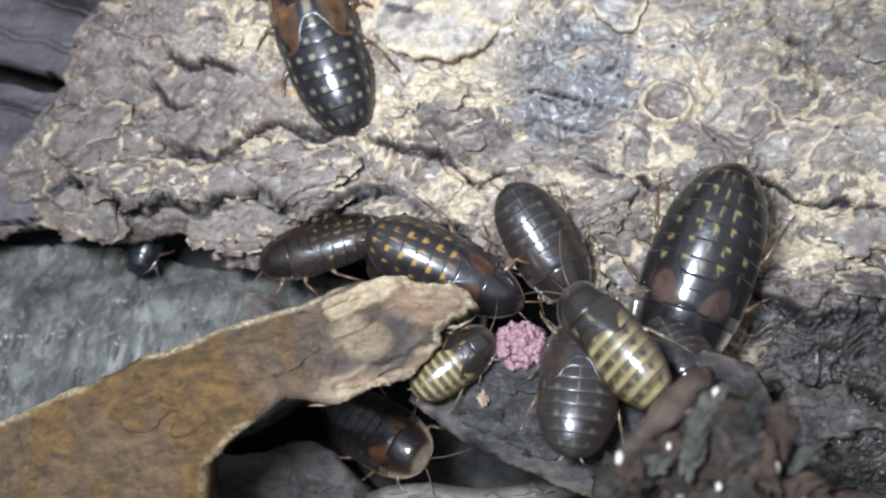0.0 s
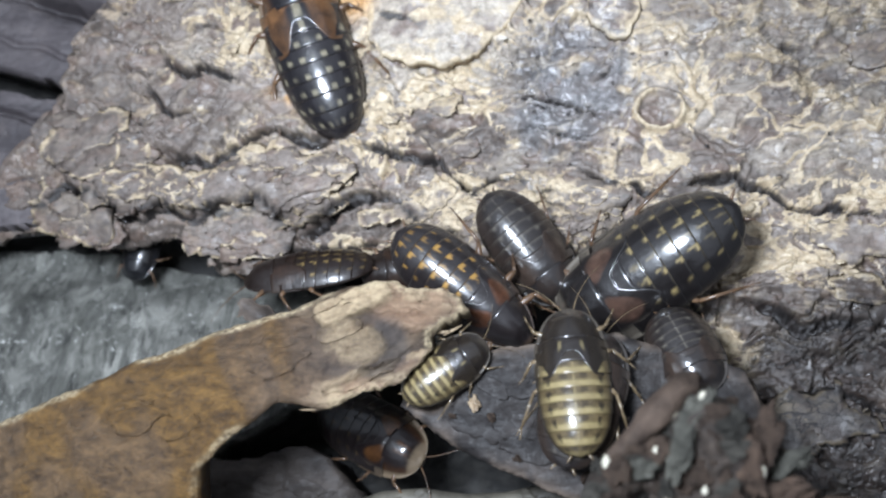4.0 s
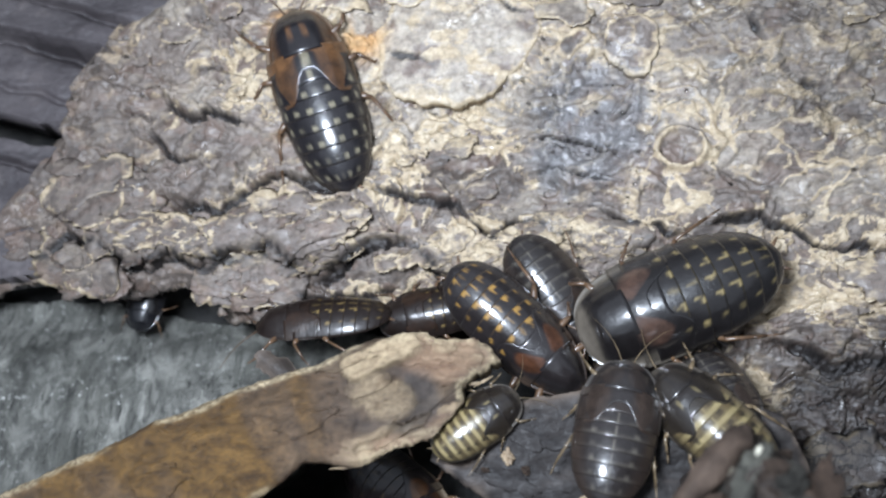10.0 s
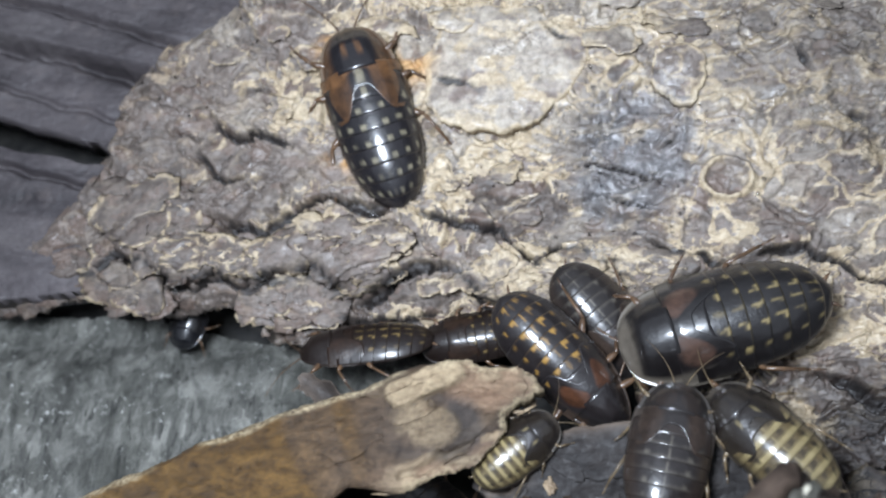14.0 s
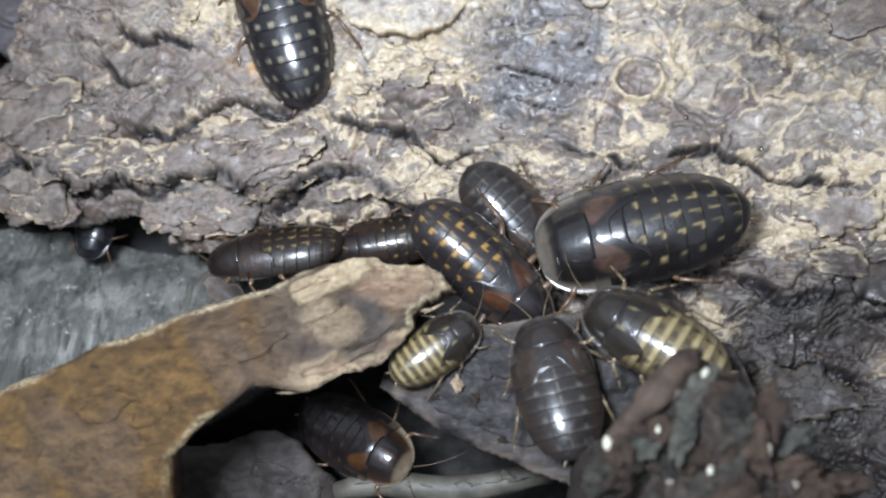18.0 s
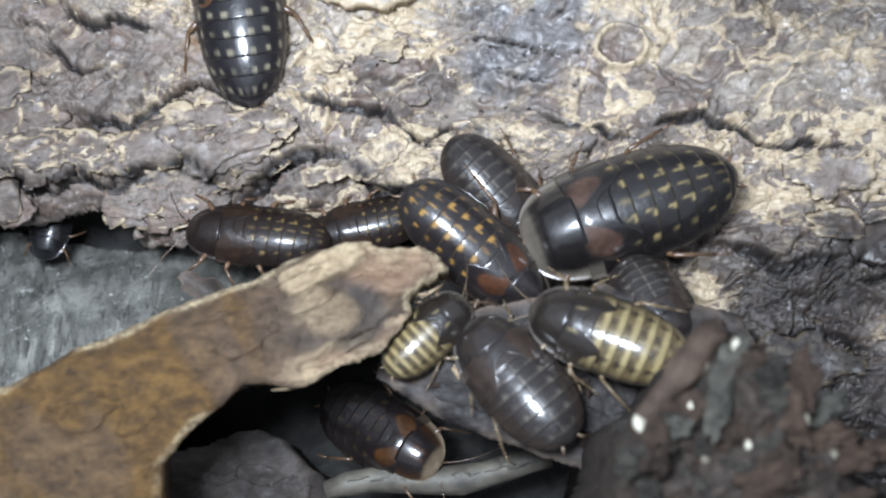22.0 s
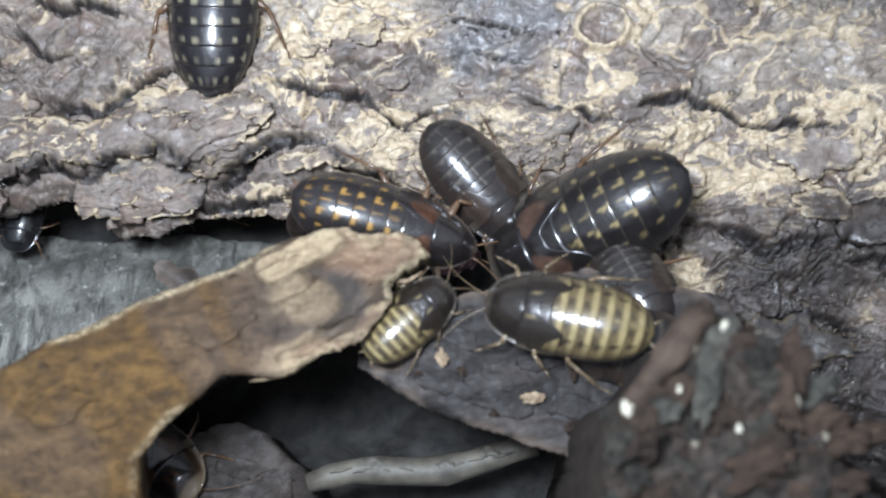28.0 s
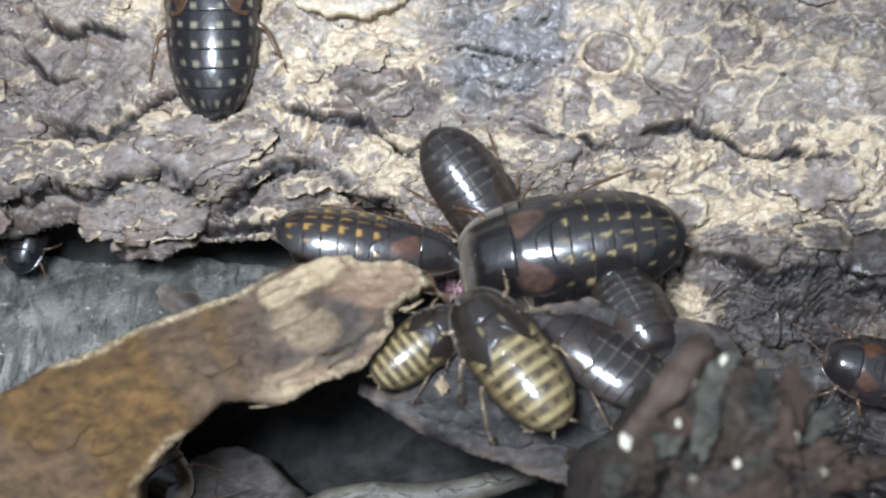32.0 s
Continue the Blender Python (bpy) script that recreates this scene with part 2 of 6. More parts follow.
def bark_material():
    """Flaking bark: mauve-brown plates, straw-coloured inner layers, pale crust, damp grey stains."""
    m = Nodes("flaking_bark")
    fine, mid = m.noise(900, 5, 0.65), m.noise(260, 7, 0.66, distortion=0.5)
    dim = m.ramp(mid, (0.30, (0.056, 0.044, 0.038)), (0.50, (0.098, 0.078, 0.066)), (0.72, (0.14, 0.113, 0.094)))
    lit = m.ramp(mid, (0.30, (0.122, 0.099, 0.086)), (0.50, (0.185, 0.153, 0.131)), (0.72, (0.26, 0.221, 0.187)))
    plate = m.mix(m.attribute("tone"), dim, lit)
    flake, seam = m.flakes(105, 0.009)
    small, small_seam = m.flakes(330, 0.004)
    plate = m.mix(1.0, plate, m.ramp(flake, (0.0, 0.80), (1.0, 1.30)), "MULTIPLY")
    plate = m.mix(m.ramp(small, (0.55, 0.0), (0.75, 0.55)), plate, (0.145, 0.098, 0.076))
    straw = m.ramp(m.noise(420, 5, 0.65), (0.30, (0.32, 0.245, 0.16)), (0.50, (0.41, 0.325, 0.215)), (0.70, (0.52, 0.435, 0.315)))
    crust = m.ramp(mid, (0.32, (0.26, 0.218, 0.175)), (0.62, (0.41, 0.358, 0.288)))
    speckle = m.ramp(m.noise(300, 5, 0.6), (0.36, 0.5), (0.50, 1.0))
    color = m.mix(m.math("MULTIPLY", m.attribute("crust"), speckle), plate, crust)
    layer = m.math("ADD", m.math("MULTIPLY", m.attribute("straw"), speckle), m.math("MULTIPLY", m.math("SUBTRACT", small, 0.5), 0.38))
    color = m.mix(m.ramp(layer, (0.22, 0.0), (0.55, 0.95)), color, straw)
    contour = m.math("MULTIPLY", m.ramp(seam, (0.015, 0.9), (0.085, 0.0)), m.math("MULTIPLY", m.attribute("vein"), m.ramp(m.noise(75, 4, 0.6), (0.46, 0.0), (0.60, 1.0))))
    color = m.mix(contour, color, straw)
    color = m.mix(m.math("MULTIPLY", m.ramp(small_seam, (0.015, 0.4), (0.05, 0.0)), m.ramp(m.noise(90, 4, 0.6), (0.5, 0.0), (0.62, 1.0))), color, (0.05, 0.038, 0.034))
    stain = m.ramp(m.noise(230, 7, 0.7), (0.36, (0.060, 0.060, 0.065)), (0.55, (0.145, 0.150, 0.160)), (0.72, (0.27, 0.28, 0.295)))
    color = m.mix(m.math("MULTIPLY", m.attribute("damp"), 0.58), color, stain)
    color = m.mix(m.attribute("resin"), color, (0.50, 0.27, 0.09))
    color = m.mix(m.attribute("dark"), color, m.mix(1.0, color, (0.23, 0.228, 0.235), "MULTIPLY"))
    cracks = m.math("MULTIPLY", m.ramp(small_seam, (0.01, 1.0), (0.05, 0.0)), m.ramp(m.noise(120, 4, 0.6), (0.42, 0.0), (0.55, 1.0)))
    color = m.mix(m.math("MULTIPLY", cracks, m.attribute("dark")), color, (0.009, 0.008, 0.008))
    # shade of deep, undercut slots painted near-black, along with damp-dark inner bark
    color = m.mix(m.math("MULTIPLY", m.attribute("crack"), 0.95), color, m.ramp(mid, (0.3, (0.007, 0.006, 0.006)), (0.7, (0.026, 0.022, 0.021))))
    speck = m.ramp(fine, (0.30, 0.62), (0.60, 1.0))
    color = m.mix(1.0, color, speck, "MULTIPLY")
    wet = m.ramp(m.noise(140, 6, 0.7), (0.38, 0.24), (0.50, 0.55), (0.8, 0.8))
    wet = m.mix(m.math("MULTIPLY", m.attribute("damp"), 0.8), wet, (0.16, 0.16, 0.16))
    steps = m.math("ADD", m.math("MULTIPLY", flake, 0.32), m.math("MULTIPLY", small, 0.14))
    steps = m.math("SUBTRACT", steps, m.math("MULTIPLY", cracks, 0.8))
    m.bump(m.math("ADD", m.mix(0.6, fine, mid), steps), 0.38, 0.0012)
    return m.done(color, wet, 0.5)


def slab_material():
    """Grey weathered slab with pale mould streaks."""
    m = Nodes("grey_weathered_wood")
    streak = m.noise(110, 8, 0.75, m.coords((1.7, 0.7, 1)), 0.8)
    blot, fine = m.noise(380, 8, 0.76), m.noise(1300, 4, 0.65)
    color = m.ramp(streak, (0.34, (0.050, 0.049, 0.043)), (0.46, (0.118, 0.117, 0.104)), (0.60, (0.235, 0.230, 0.205)))
    color = m.mix(m.ramp(blot, (0.57, 0.0), (0.70, 0.85)), color, (0.34, 0.34, 0.315))
    color = m.mix(m.ramp(blot, (0.28, 0.8), (0.38, 0.0)), color, (0.03, 0.033, 0.035))
    cell, gap = m.flakes(150, 0.008, (1.5, 0.8, 1))
    color = m.mix(1.0, color, m.ramp(cell, (0.0, 0.55), (1.0, 1.2)), "MULTIPLY")
    color = m.mix(m.ramp(m.noise(45, 5, 0.65), (0.50, 0.0), (0.66, 0.6)), color, (0.052, 0.052, 0.042))
    grain = m.noise(420, 5, 0.6, m.coords((1.6, 0.22, 1), 0.12), 0.4)
    color = m.mix(m.ramp(grain, (0.34, 0.85), (0.44, 0.0)), color, (0.022, 0.022, 0.020))
    fleck = m.math("MULTIPLY", m.ramp(m.noise(620, 4, 0.7), (0.60, 0.0), (0.66, 1.0)), m.ramp(m.noise(95, 4, 0.6), (0.44, 0.0), (0.58, 1.0)))
    color = m.mix(fleck, color, (0.44, 0.44, 0.41))
    m.bump(m.math("ADD", m.mix(0.5, blot, fine), m.math("ADD", m.math("MULTIPLY", cell, 0.4), m.math("MULTIPLY", grain, 0.5))), 0.9, 0.0014)
    return m.done(color, m.ramp(blot, (0.3, 0.35), (0.7, 0.75)), 0.45)


def plank_material():
    m = Nodes("dark_grey_wood")
    grain = m.noise(60, 8, 0.68, m.coords((0.5, 1.5, 1), 0.22), 0.5)
    fine = m.noise(700, 4, 0.6)
    color = m.ramp(grain, (0.30, (0.028, 0.024, 0.026)), (0.52, (0.064, 0.055, 0.057)), (0.75, (0.110, 0.097, 0.096)))
    color = m.mix(1.0, color, m.ramp(fine, (0.3, 0.75), (0.6, 1.0)), "MULTIPLY")
    cell, seam = m.flakes(95, 0.010, (0.5, 1.4, 1))
    color = m.mix(1.0, color, m.ramp(cell, (0.0, 0.86), (1.0, 1.14)), "MULTIPLY")
    color = m.mix(m.ramp(m.noise(130, 6, 0.7), (0.55, 0.0), (0.72, 0.5)), color, (0.12, 0.10, 0.095))
    m.bump(m.math("ADD", m.mix(0.4, grain, fine), m.math("MULTIPLY", cell, 0.3)), 0.6, 0.0012)
    return m.done(color, m.ramp(grain, (0.3, 0.45), (0.7, 0.7)), 0.45)


def strip_material():
    """Inner side of a bark strip: rusty brown with grey-mauve bands, bare wood at the torn end."""
    m = Nodes("rusty_bark_strip")
    mid, fine = m.noise(340, 8, 0.76, m.coords((0.8, 1.25, 1), -0.4), 0.25), m.noise(1100, 5, 0.65)
    rust = m.ramp(mid, (0.32, (0.024, 0.012, 0.004)), (0.47, (0.068, 0.035, 0.009)), (0.64, (0.138, 0.074, 0.019)))
    mauve = m.ramp(mid, (0.34, (0.027, 0.016, 0.009)), (0.62, (0.110, 0.070, 0.041)))
    bare = m.ramp(mid, (0.34, (0.17, 0.115, 0.068)), (0.62, (0.40, 0.31, 0.195)))
    fibre = m.noise(300, 6, 0.65, m.coords((0.35, 2.0, 1), -0.25), 0.5)
    flesh = m.ramp(fibre, (0.32, (0.105, 0.060, 0.036)), (0.50, (0.185, 0.115, 0.072)), (0.68, (0.29, 0.195, 0.125)))
    color = m.mix(m.attribute("mauve"), rust, mauve)
    color = m.mix(m.attribute("flesh"), color, flesh)
    color = m.mix(m.math("MULTIPLY", m.attribute("dusk"), 0.9), color, m.ramp(mid, (0.34, (0.018, 0.014, 0.013)), (0.62, (0.060, 0.049, 0.043))))
    color = m.mix(m.attribute("bare"), color, bare)
    color = m.mix(m.math("MULTIPLY", m.attribute("edge"), m.ramp(fine, (0.35, 0.1), (0.6, 0.9))), color, (0.42, 0.34, 0.215))
    color = m.mix(1.0, color, m.ramp(fine, (0.3, 0.7), (0.6, 1.0)), "MULTIPLY")
    m.bump(m.mix(0.4, mid, fine), 0.9, 0.0014)
    return m.done(color, m.ramp(mid, (0.3, 0.42), (0.7, 0.7)), 0.4)


def shard_material():
    m = Nodes("dark_bark_shard")
    grain, fine = m.noise(150, 7, 0.65, m.coords((0.5, 1.5, 1), -0.35), 0.4), m.noise(800, 4, 0.6)
    color = m.ramp(grain, (0.3, (0.007, 0.006, 0.006)), (0.55, (0.020, 0.017, 0.016)), (0.78, (0.055, 0.045, 0.040)))
    color = m.mix(m.attribute("edge"), color, (0.16, 0.125, 0.10))
    m.bump(m.mix(0.5, grain, fine), 0.6, 0.001)
    return m.done(color, m.ramp(fine, (0.3, 0.45), (0.7, 0.8)), 0.25)


def crumb_material(name, low, high):
    m = Nodes(name)
    info = m.add("ShaderNodeObjectInfo")
    mid = m.noise(420, 8, 0.75)
    color = m.ramp(mid, (0.3, low), (0.7, high))
    color = m.mix(m.math("MULTIPLY", info.outputs["Random"], 0.5), color, tuple(c * 0.45 for c in low))
    m.bump(mid, 1.0, 0.0012)
    return m.done(color, m.ramp(mid, (0.3, 0.6), (0.7, 0.9)), 0.25)


def plain_material(name, low, high, rough, scale=200, bump=0.3, specular=0.5):
    m = Nodes(name)
    mid = m.noise(scale, 6, 0.6)
    m.bump(mid, bump, 0.0008)
    return m.done(m.ramp(mid, (0.3, low), (0.7, high)), rough, specular)


def shell_material(name, base, mark, orange, rim, rough=0.28, coat=1.0):
    """Glossy cockroach cuticle with marks, warm patches and a pale rim, under a clear waxy coat."""
    m = Nodes(name)
    fine, mid, broad = m.noise(1500, 3, 0.5), m.noise(420, 5, 0.65), m.noise(130, 3, 0.5)
    color = m.mix(m.ramp(mid, (0.3, 0.0), (0.75, 0.8)), base, tuple(min(1, c * 1.6 + 0.002) for c in base))
    color = m.mix(m.attribute("orange"), color, m.mix(m.ramp(mid, (0.35, 0.0), (0.65, 1.0)), orange, tuple(c * 0.4 for c in orange)))
    color = m.mix(m.math("MULTIPLY", m.attribute("rim"), m.ramp(mid, (0.3, 0.7), (0.6, 1.0))), color, rim)
    color = m.mix(m.math("MULTIPLY", m.attribute("mark"), m.ramp(mid, (0.3, 0.55), (0.55, 1.0))), color, m.mix(broad, mark, tuple(c * 0.6 for c in mark)))
    m.bump(m.mix(0.75, fine, mid), 0.34, 0.0006)
    m.bsdf.inputs["Coat Weight"].default_value = coat
    m.bsdf.inputs["Coat Roughness"].default_value = 0.155
    return m.done(color, m.ramp(mid, (0.3, rough), (0.8, rough + 0.14)), 0.2)


def droplet_material():
    m = Nodes("water")
    m.bsdf.inputs["Transmission Weight"].default_value = 1.0
    m.bsdf.inputs["IOR"].default_value = 1.33
    return m.done((1.0, 1.0, 1.0), 0.02, 0.5)



BARK, SLAB, PLANK = bark_material(), slab_material(), plank_material()
STRIP, SHARD = strip_material(), shard_material()
STYLES = {
    "black": shell_material("black_cuticle", (0.007, 0.006, 0.007), (0.25, 0.22, 0.15), (0.13, 0.062, 0.026), (0.15, 0.11, 0.07)),
    "black_large": shell_material("black_large_cuticle", (0.006, 0.005, 0.005), (0.25, 0.19, 0.085), (0.080, 0.045, 0.032), (0.098, 0.083, 0.066)),
    "brown_spotted": shell_material("brown_spotted_cuticle", (0.010, 0.008, 0.008), (0.34, 0.19, 0.045), (0.075, 0.030, 0.015), (0.07, 0.045, 0.03)),
    "dark": shell_material("dark_cuticle", (0.011, 0.009, 0.0085), (0.17, 0.15, 0.12), (0.036, 0.024, 0.018), (0.060, 0.052, 0.045), 0.27, 0.8),
    "striped": shell_material("striped_cuticle", (0.009, 0.007, 0.006), (0.27, 0.215, 0.105), (0.098, 0.072, 0.036), (0.070, 0.058, 0.045), 0.27, 0.8),
    # brown cuticle with the shade under the ledge put into its colours
    "shade": shell_material("shaded_brown_cuticle", (0.008, 0.005, 0.004), (0.19, 0.13, 0.05), (0.026, 0.014, 0.009), (0.026, 0.018, 0.013), 0.34, 0.3),
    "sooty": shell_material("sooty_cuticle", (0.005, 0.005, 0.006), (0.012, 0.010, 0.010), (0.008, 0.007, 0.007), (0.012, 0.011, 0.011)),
    "russet": shell_material("russet_cuticle", (0.007, 0.005, 0.005), (0.13, 0.085, 0.035), (0.060, 0.026, 0.010), (0.12, 0.090, 0.060), 0.28, 0.8),
}
LEG = plain_material("brown_leg", (0.035, 0.020, 0.013), (0.13, 0.075, 0.04), 0.3, 400, 0.1)
PALE_LEG = plain_material("straw_leg", (0.05, 0.035, 0.02), (0.16, 0.115, 0.065), 0.3, 400, 0.1)
BELLY = plain_material("dark_belly", (0.02, 0.012, 0.008), (0.06, 0.035, 0.02), 0.3, 400, 0.1)
EYE = plain_material("eye", (0.004, 0.004, 0.005), (0.01, 0.01, 0.012), 0.1, 400, 0.0)
CRUMB = crumb_material("brown_crumb", (0.014, 0.009, 0.007), (0.070, 0.046, 0.031))
CLUMP = plain_material("dark_clump", (0.009, 0.007, 0.006), (0.042, 0.031, 0.024), 0.75, 420, 1.0, 0.25)
RED_CRUMB = crumb_material("reddish_crumb", (0.022, 0.014, 0.010), (0.100, 0.064, 0.044))
SLIVER = plain_material("brown_sliver", (0.018, 0.012, 0.009), (0.066, 0.046, 0.034), 0.8, 260, 1.0, 0.2)
WHITE_BIT = plain_material("chalky_bit", (0.30, 0.28, 0.22), (0.52, 0.49, 0.40), 0.6, 400, 0.3)
ASH_CRUMB = crumb_material("ash_grey_crumb", (0.022, 0.021, 0.017), (0.115, 0.110, 0.090))
GREY_CRUMB = crumb_material("grey_crumb", (0.011, 0.010, 0.008), (0.062, 0.056, 0.046))
PALE_CRUMB = crumb_material("pale_crumb", (0.13, 0.115, 0.085), (0.38, 0.34, 0.27))
SOIL = plain_material("damp_soil", (0.009, 0.009, 0.009), (0.034, 0.032, 0.029), 0.75, 260, 1.0, 0.3)
TUB = plain_material("grey_plastic", (0.10, 0.105, 0.11), (0.13, 0.135, 0.14), 0.45, 60, 0.05)
FOOD = plain_material("pink_fruit_pulp", (0.15, 0.068, 0.082), (0.34, 0.20, 0.215), 0.35, 700, 1.0)
PALE_WOOD = plain_material("pale_stick_wood", (0.034, 0.030, 0.024), (0.12, 0.108, 0.084), 0.6, 180, 0.5)
WATER = droplet_material()
TORN_WOOD = plain_material("torn_wood", (0.10, 0.066, 0.04), (0.32, 0.24, 0.15), 0.6, 300, 0.5)

# ---- the tank ----


def tank():
    for name, cx, cy, wx, wy in (("wall_west", -21, 0, 0.4, 44), ("wall_east", 21, 0, 0.4, 44), ("wall_north", 0, 22.2, 42.4, 0.4), ("wall_south", 0, -22.2, 42.4, 0.4)):
        bm = bmesh.new()
        bmesh.ops.create_cube(bm, size=1)
        for v in bm.verts:
            v.co = Vector(((v.co.x * wx + cx) * CM, (v.co.y * wy + cy) * CM, (v.co.z * 20 + 4.5) * CM))
        mesh = bpy.data.meshes.new(name)
        bm.to_mesh(mesh)
        bm.free()
        thing(name, mesh, TUB, "plain grey plastic tank wall", "tank wall", kind="structure")
    x, y = np.meshgrid(np.linspace(-20.8, 20.8, 260), np.linspace(-22, 22, 260))
    z = -4.9 + 0.5 * fbm(x / 3, y / 3, 5) + 0.9 * fbm(x * 0.8, y * 0.8, 8, 3)
    mesh = grid_mesh("ground", x, y, z, 1 + 0 * x, 0.6)
    thing("ground", mesh, SOIL, "dark damp crumbly soil floor of the tank", "soil", kind="structure")


# ---- large pieces of bark and wood ----

BARK_EDGE = [(-11.5, 0.3), (-10.4, 0.2), (-8.96, 0.5), (-7.73, 0.1), (-6.97, 0.02), (-6.5, 0.24), (-5.5, 0.32), (-5.3, -0.03), (-4.92, -0.5), (-4.2, -0.42), (-3.6, -0.25), (-2.0, -0.15), (-0.4, 0.0),
             (1.2, -0.4), (2.4, -1.4), (3.2, -2.6), (3.6, -4.2), (3.6, -9.0), (14.0, -9.0), (14.0, 12.0), (-5.0, 12.0), (-5.6, 7.6), (-5.9, 6.4), (-7.4, 5.7), (-8.5, 4.7),
             (-8.75, 2.9), (-10.0, 1.6), (-11.5, 1.2)]
# broken edges, from west to east: the layer on the north side overhangs; half width of the slot, height of the step
CRACKS = (
    ([(-6.08, 1.99), (-5.76, 1.77), (-5.39, 1.84), (-5.08, 1.65), (-4.72, 1.99), (-4.23, 2.32), (-3.75, 2.5), (-3.26, 2.21), (-2.78, 2.04), (-2.36, 2.2)], 0.16, 0.6),
    ([(-7.36, 4.11), (-7.11, 3.92), (-6.78, 3.85)], 0.10, 0.4),
    ([(-6.51, 4.4), (-6.25, 4.03), (-5.8, 3.76), (-5.36, 3.77), (-4.99, 3.63), (-4.37, 3.44)], 0.05, 0.28),
    ([(-6.81, 3.63), (-6.48, 3.32), (-6.16, 2.88), (-5.78, 2.74), (-5.41, 2.84)], 0.05, 0.25),
    ([(-11.4, 0.72), (-10.4, 0.78), (-9.62, 0.79), (-8.97, 0.85), (-8.28, 1.22), (-7.82, 1.07), (-7.5, 1.01), (-7.05, 0.70), (-6.6, 0.62), (-5.9, 0.75), (-5.49, 0.5), (-4.94, 0.71), (-4.46, 0.81)], 0.09, 0.5),
    ([(-4.5, 0.8), (-3.85, 0.88), (-3.49, 0.55), (-3.1, 0.42)], 0.05, 0.25),
    ([(-3.13, 0.19), (-2.42, 0.51), (-2.07, 0.82), (-1.54, 0.88), (-1.19, 0.94), (-0.96, 0.86), (-0.73, 0.57), (-0.56, 0.34), (-0.16, 0.19), (0.4, 0.1)], 0.13, 0.5),
    ([(-3.9, -0.1), (-3.37, -0.03), (-2.42, -0.02), (-1.83, 0.05), (-1.25, 0.2)], 0.06, 0.3),
    ([(-1.71, 4.86), (-1.23, 4.68), (-0.64, 4.58)], 0.07, 0.25),
    ([(-1.9, 2.1), (-1.01, 1.88), (-0.14, 1.79), (0.08, 1.44), (0.59, 1.03), (0.99, 1.35), (1.38, 1.39), (1.82, 1.09), (2.3, 1.02)], 0.07, 0.35),
    ([(1.18, 2.92), (1.75, 2.92), (2.31, 2.8), (2.86, 2.59), (3.24, 2.44)], 0.025, 0.12),
    ([(1.5, 2.2), (2.0, 2.3), (2.5, 2.12), (3.0, 2.0)], 0.02, 0.1),
    ([(2.72, 1.5), (3.15, 1.26), (3.8, 1.18), (3.96, 0.96), (4.4, 0.9)], 0.05, 0.3),
    ([(4.55, 1.1), (4.98, 1.19), (5.41, 1.23), (5.75, 1.34), (5.88, 1.15), (6.34, 1.06), (6.74, 0.74), (7.26, 0.55), (7.74, 0.6), (8.6, 0.45)], 0.045, 0.3),
    ([(5.45, 5.32), (5.65, 4.97), (5.87, 4.59)], 0.07, 0.2),
    ([(6.46, 3.85), (6.77, 3.73), (7.0, 3.77)], 0.13, 0.3),
    ([(0.65, 5.81), (0.99, 5.52), (1.39, 5.32)], 0.05, 0.2),
    ([(5.86, -1.16), (6.4, -1.35), (6.69, -1.58), (6.98, -1.82), (7.5, -1.63), (8.1, -1.5)], 0.10, 0.45),
    ([(6.81, -2.75), (7.41, -2.74), (8.1, -2.99), (8.78, -3.28)], 0.07, 0.3),
    ([(8.57, -0.95), (8.88, -0.9), (9.4, -1.0)], 0.06, 0.25),
    ([(8.2, -1.9), (8.89, -1.94), (9.4, -2.11)], 0.06, 0.3),
    ([(5.9, -2.2), (6.5, -2.3), (7.2, -2.2)], 0.05, 0.2),
)
STAIN = [(1.31, 3.65), (1.77, 4.2), (2.67, 4.31), (3.44, 3.87), (3.86, 3.17), (3.52, 2.4), (2.6, 1.7), (1.6, 2.1), (1.3, 2.86)]
LAYERS = (
    ([(-1.32, 5.99), (-0.75, 6.37), (-0.1, 6.16), (0.54, 6.14), (1.12, 5.68), (1.58, 5.29), (1.47, 4.79), (1.13, 4.3), (0.58, 3.88), (-0.32, 3.7), (-1.23, 3.77), (-1.71, 4.33), (-1.7, 5.22)], 0.9, 0.9, 0.7, 0.02),
    ([(2.86, 5.05), (2.79, 4.48), (3.22, 4.05), (3.61, 4.03), (3.89, 4.35), (3.91, 4.86), (3.48, 5.18)], 0.25, 0.0, 0.9, 0.10),
    ([(1.95, 4.88), (1.89, 4.48), (2.17, 4.35), (2.46, 4.61), (2.8, 4.82), (2.35, 5.08)], 0.2, 0.0, 0.9, 0.06),
)
BARE = ((2.4, 3.0, 1.35, 1.2), (2.5, 1.75, 1.15, 0.6), (5.3, 1.8, 0.75, 0.38), (0.75, 1.98, 0.6, 0.18), (1.75, 4.55, 0.5, 0.4), (2.5, 5.0, 0.8, 0.4), (4.33, 2.66, 0.36, 0.32), (6.3, 5.0, 0.8, 0.3), (4.5, 4.6, 0.5, 0.25), (-0.3, 2.5, 0.5, 0.3))
PLATE = [(-6.51, 4.4), (-5.8, 3.76), (-4.99, 3.63), (-3.88, 3.65), (-3.76, 4.36), (-5.38, 4.76)]


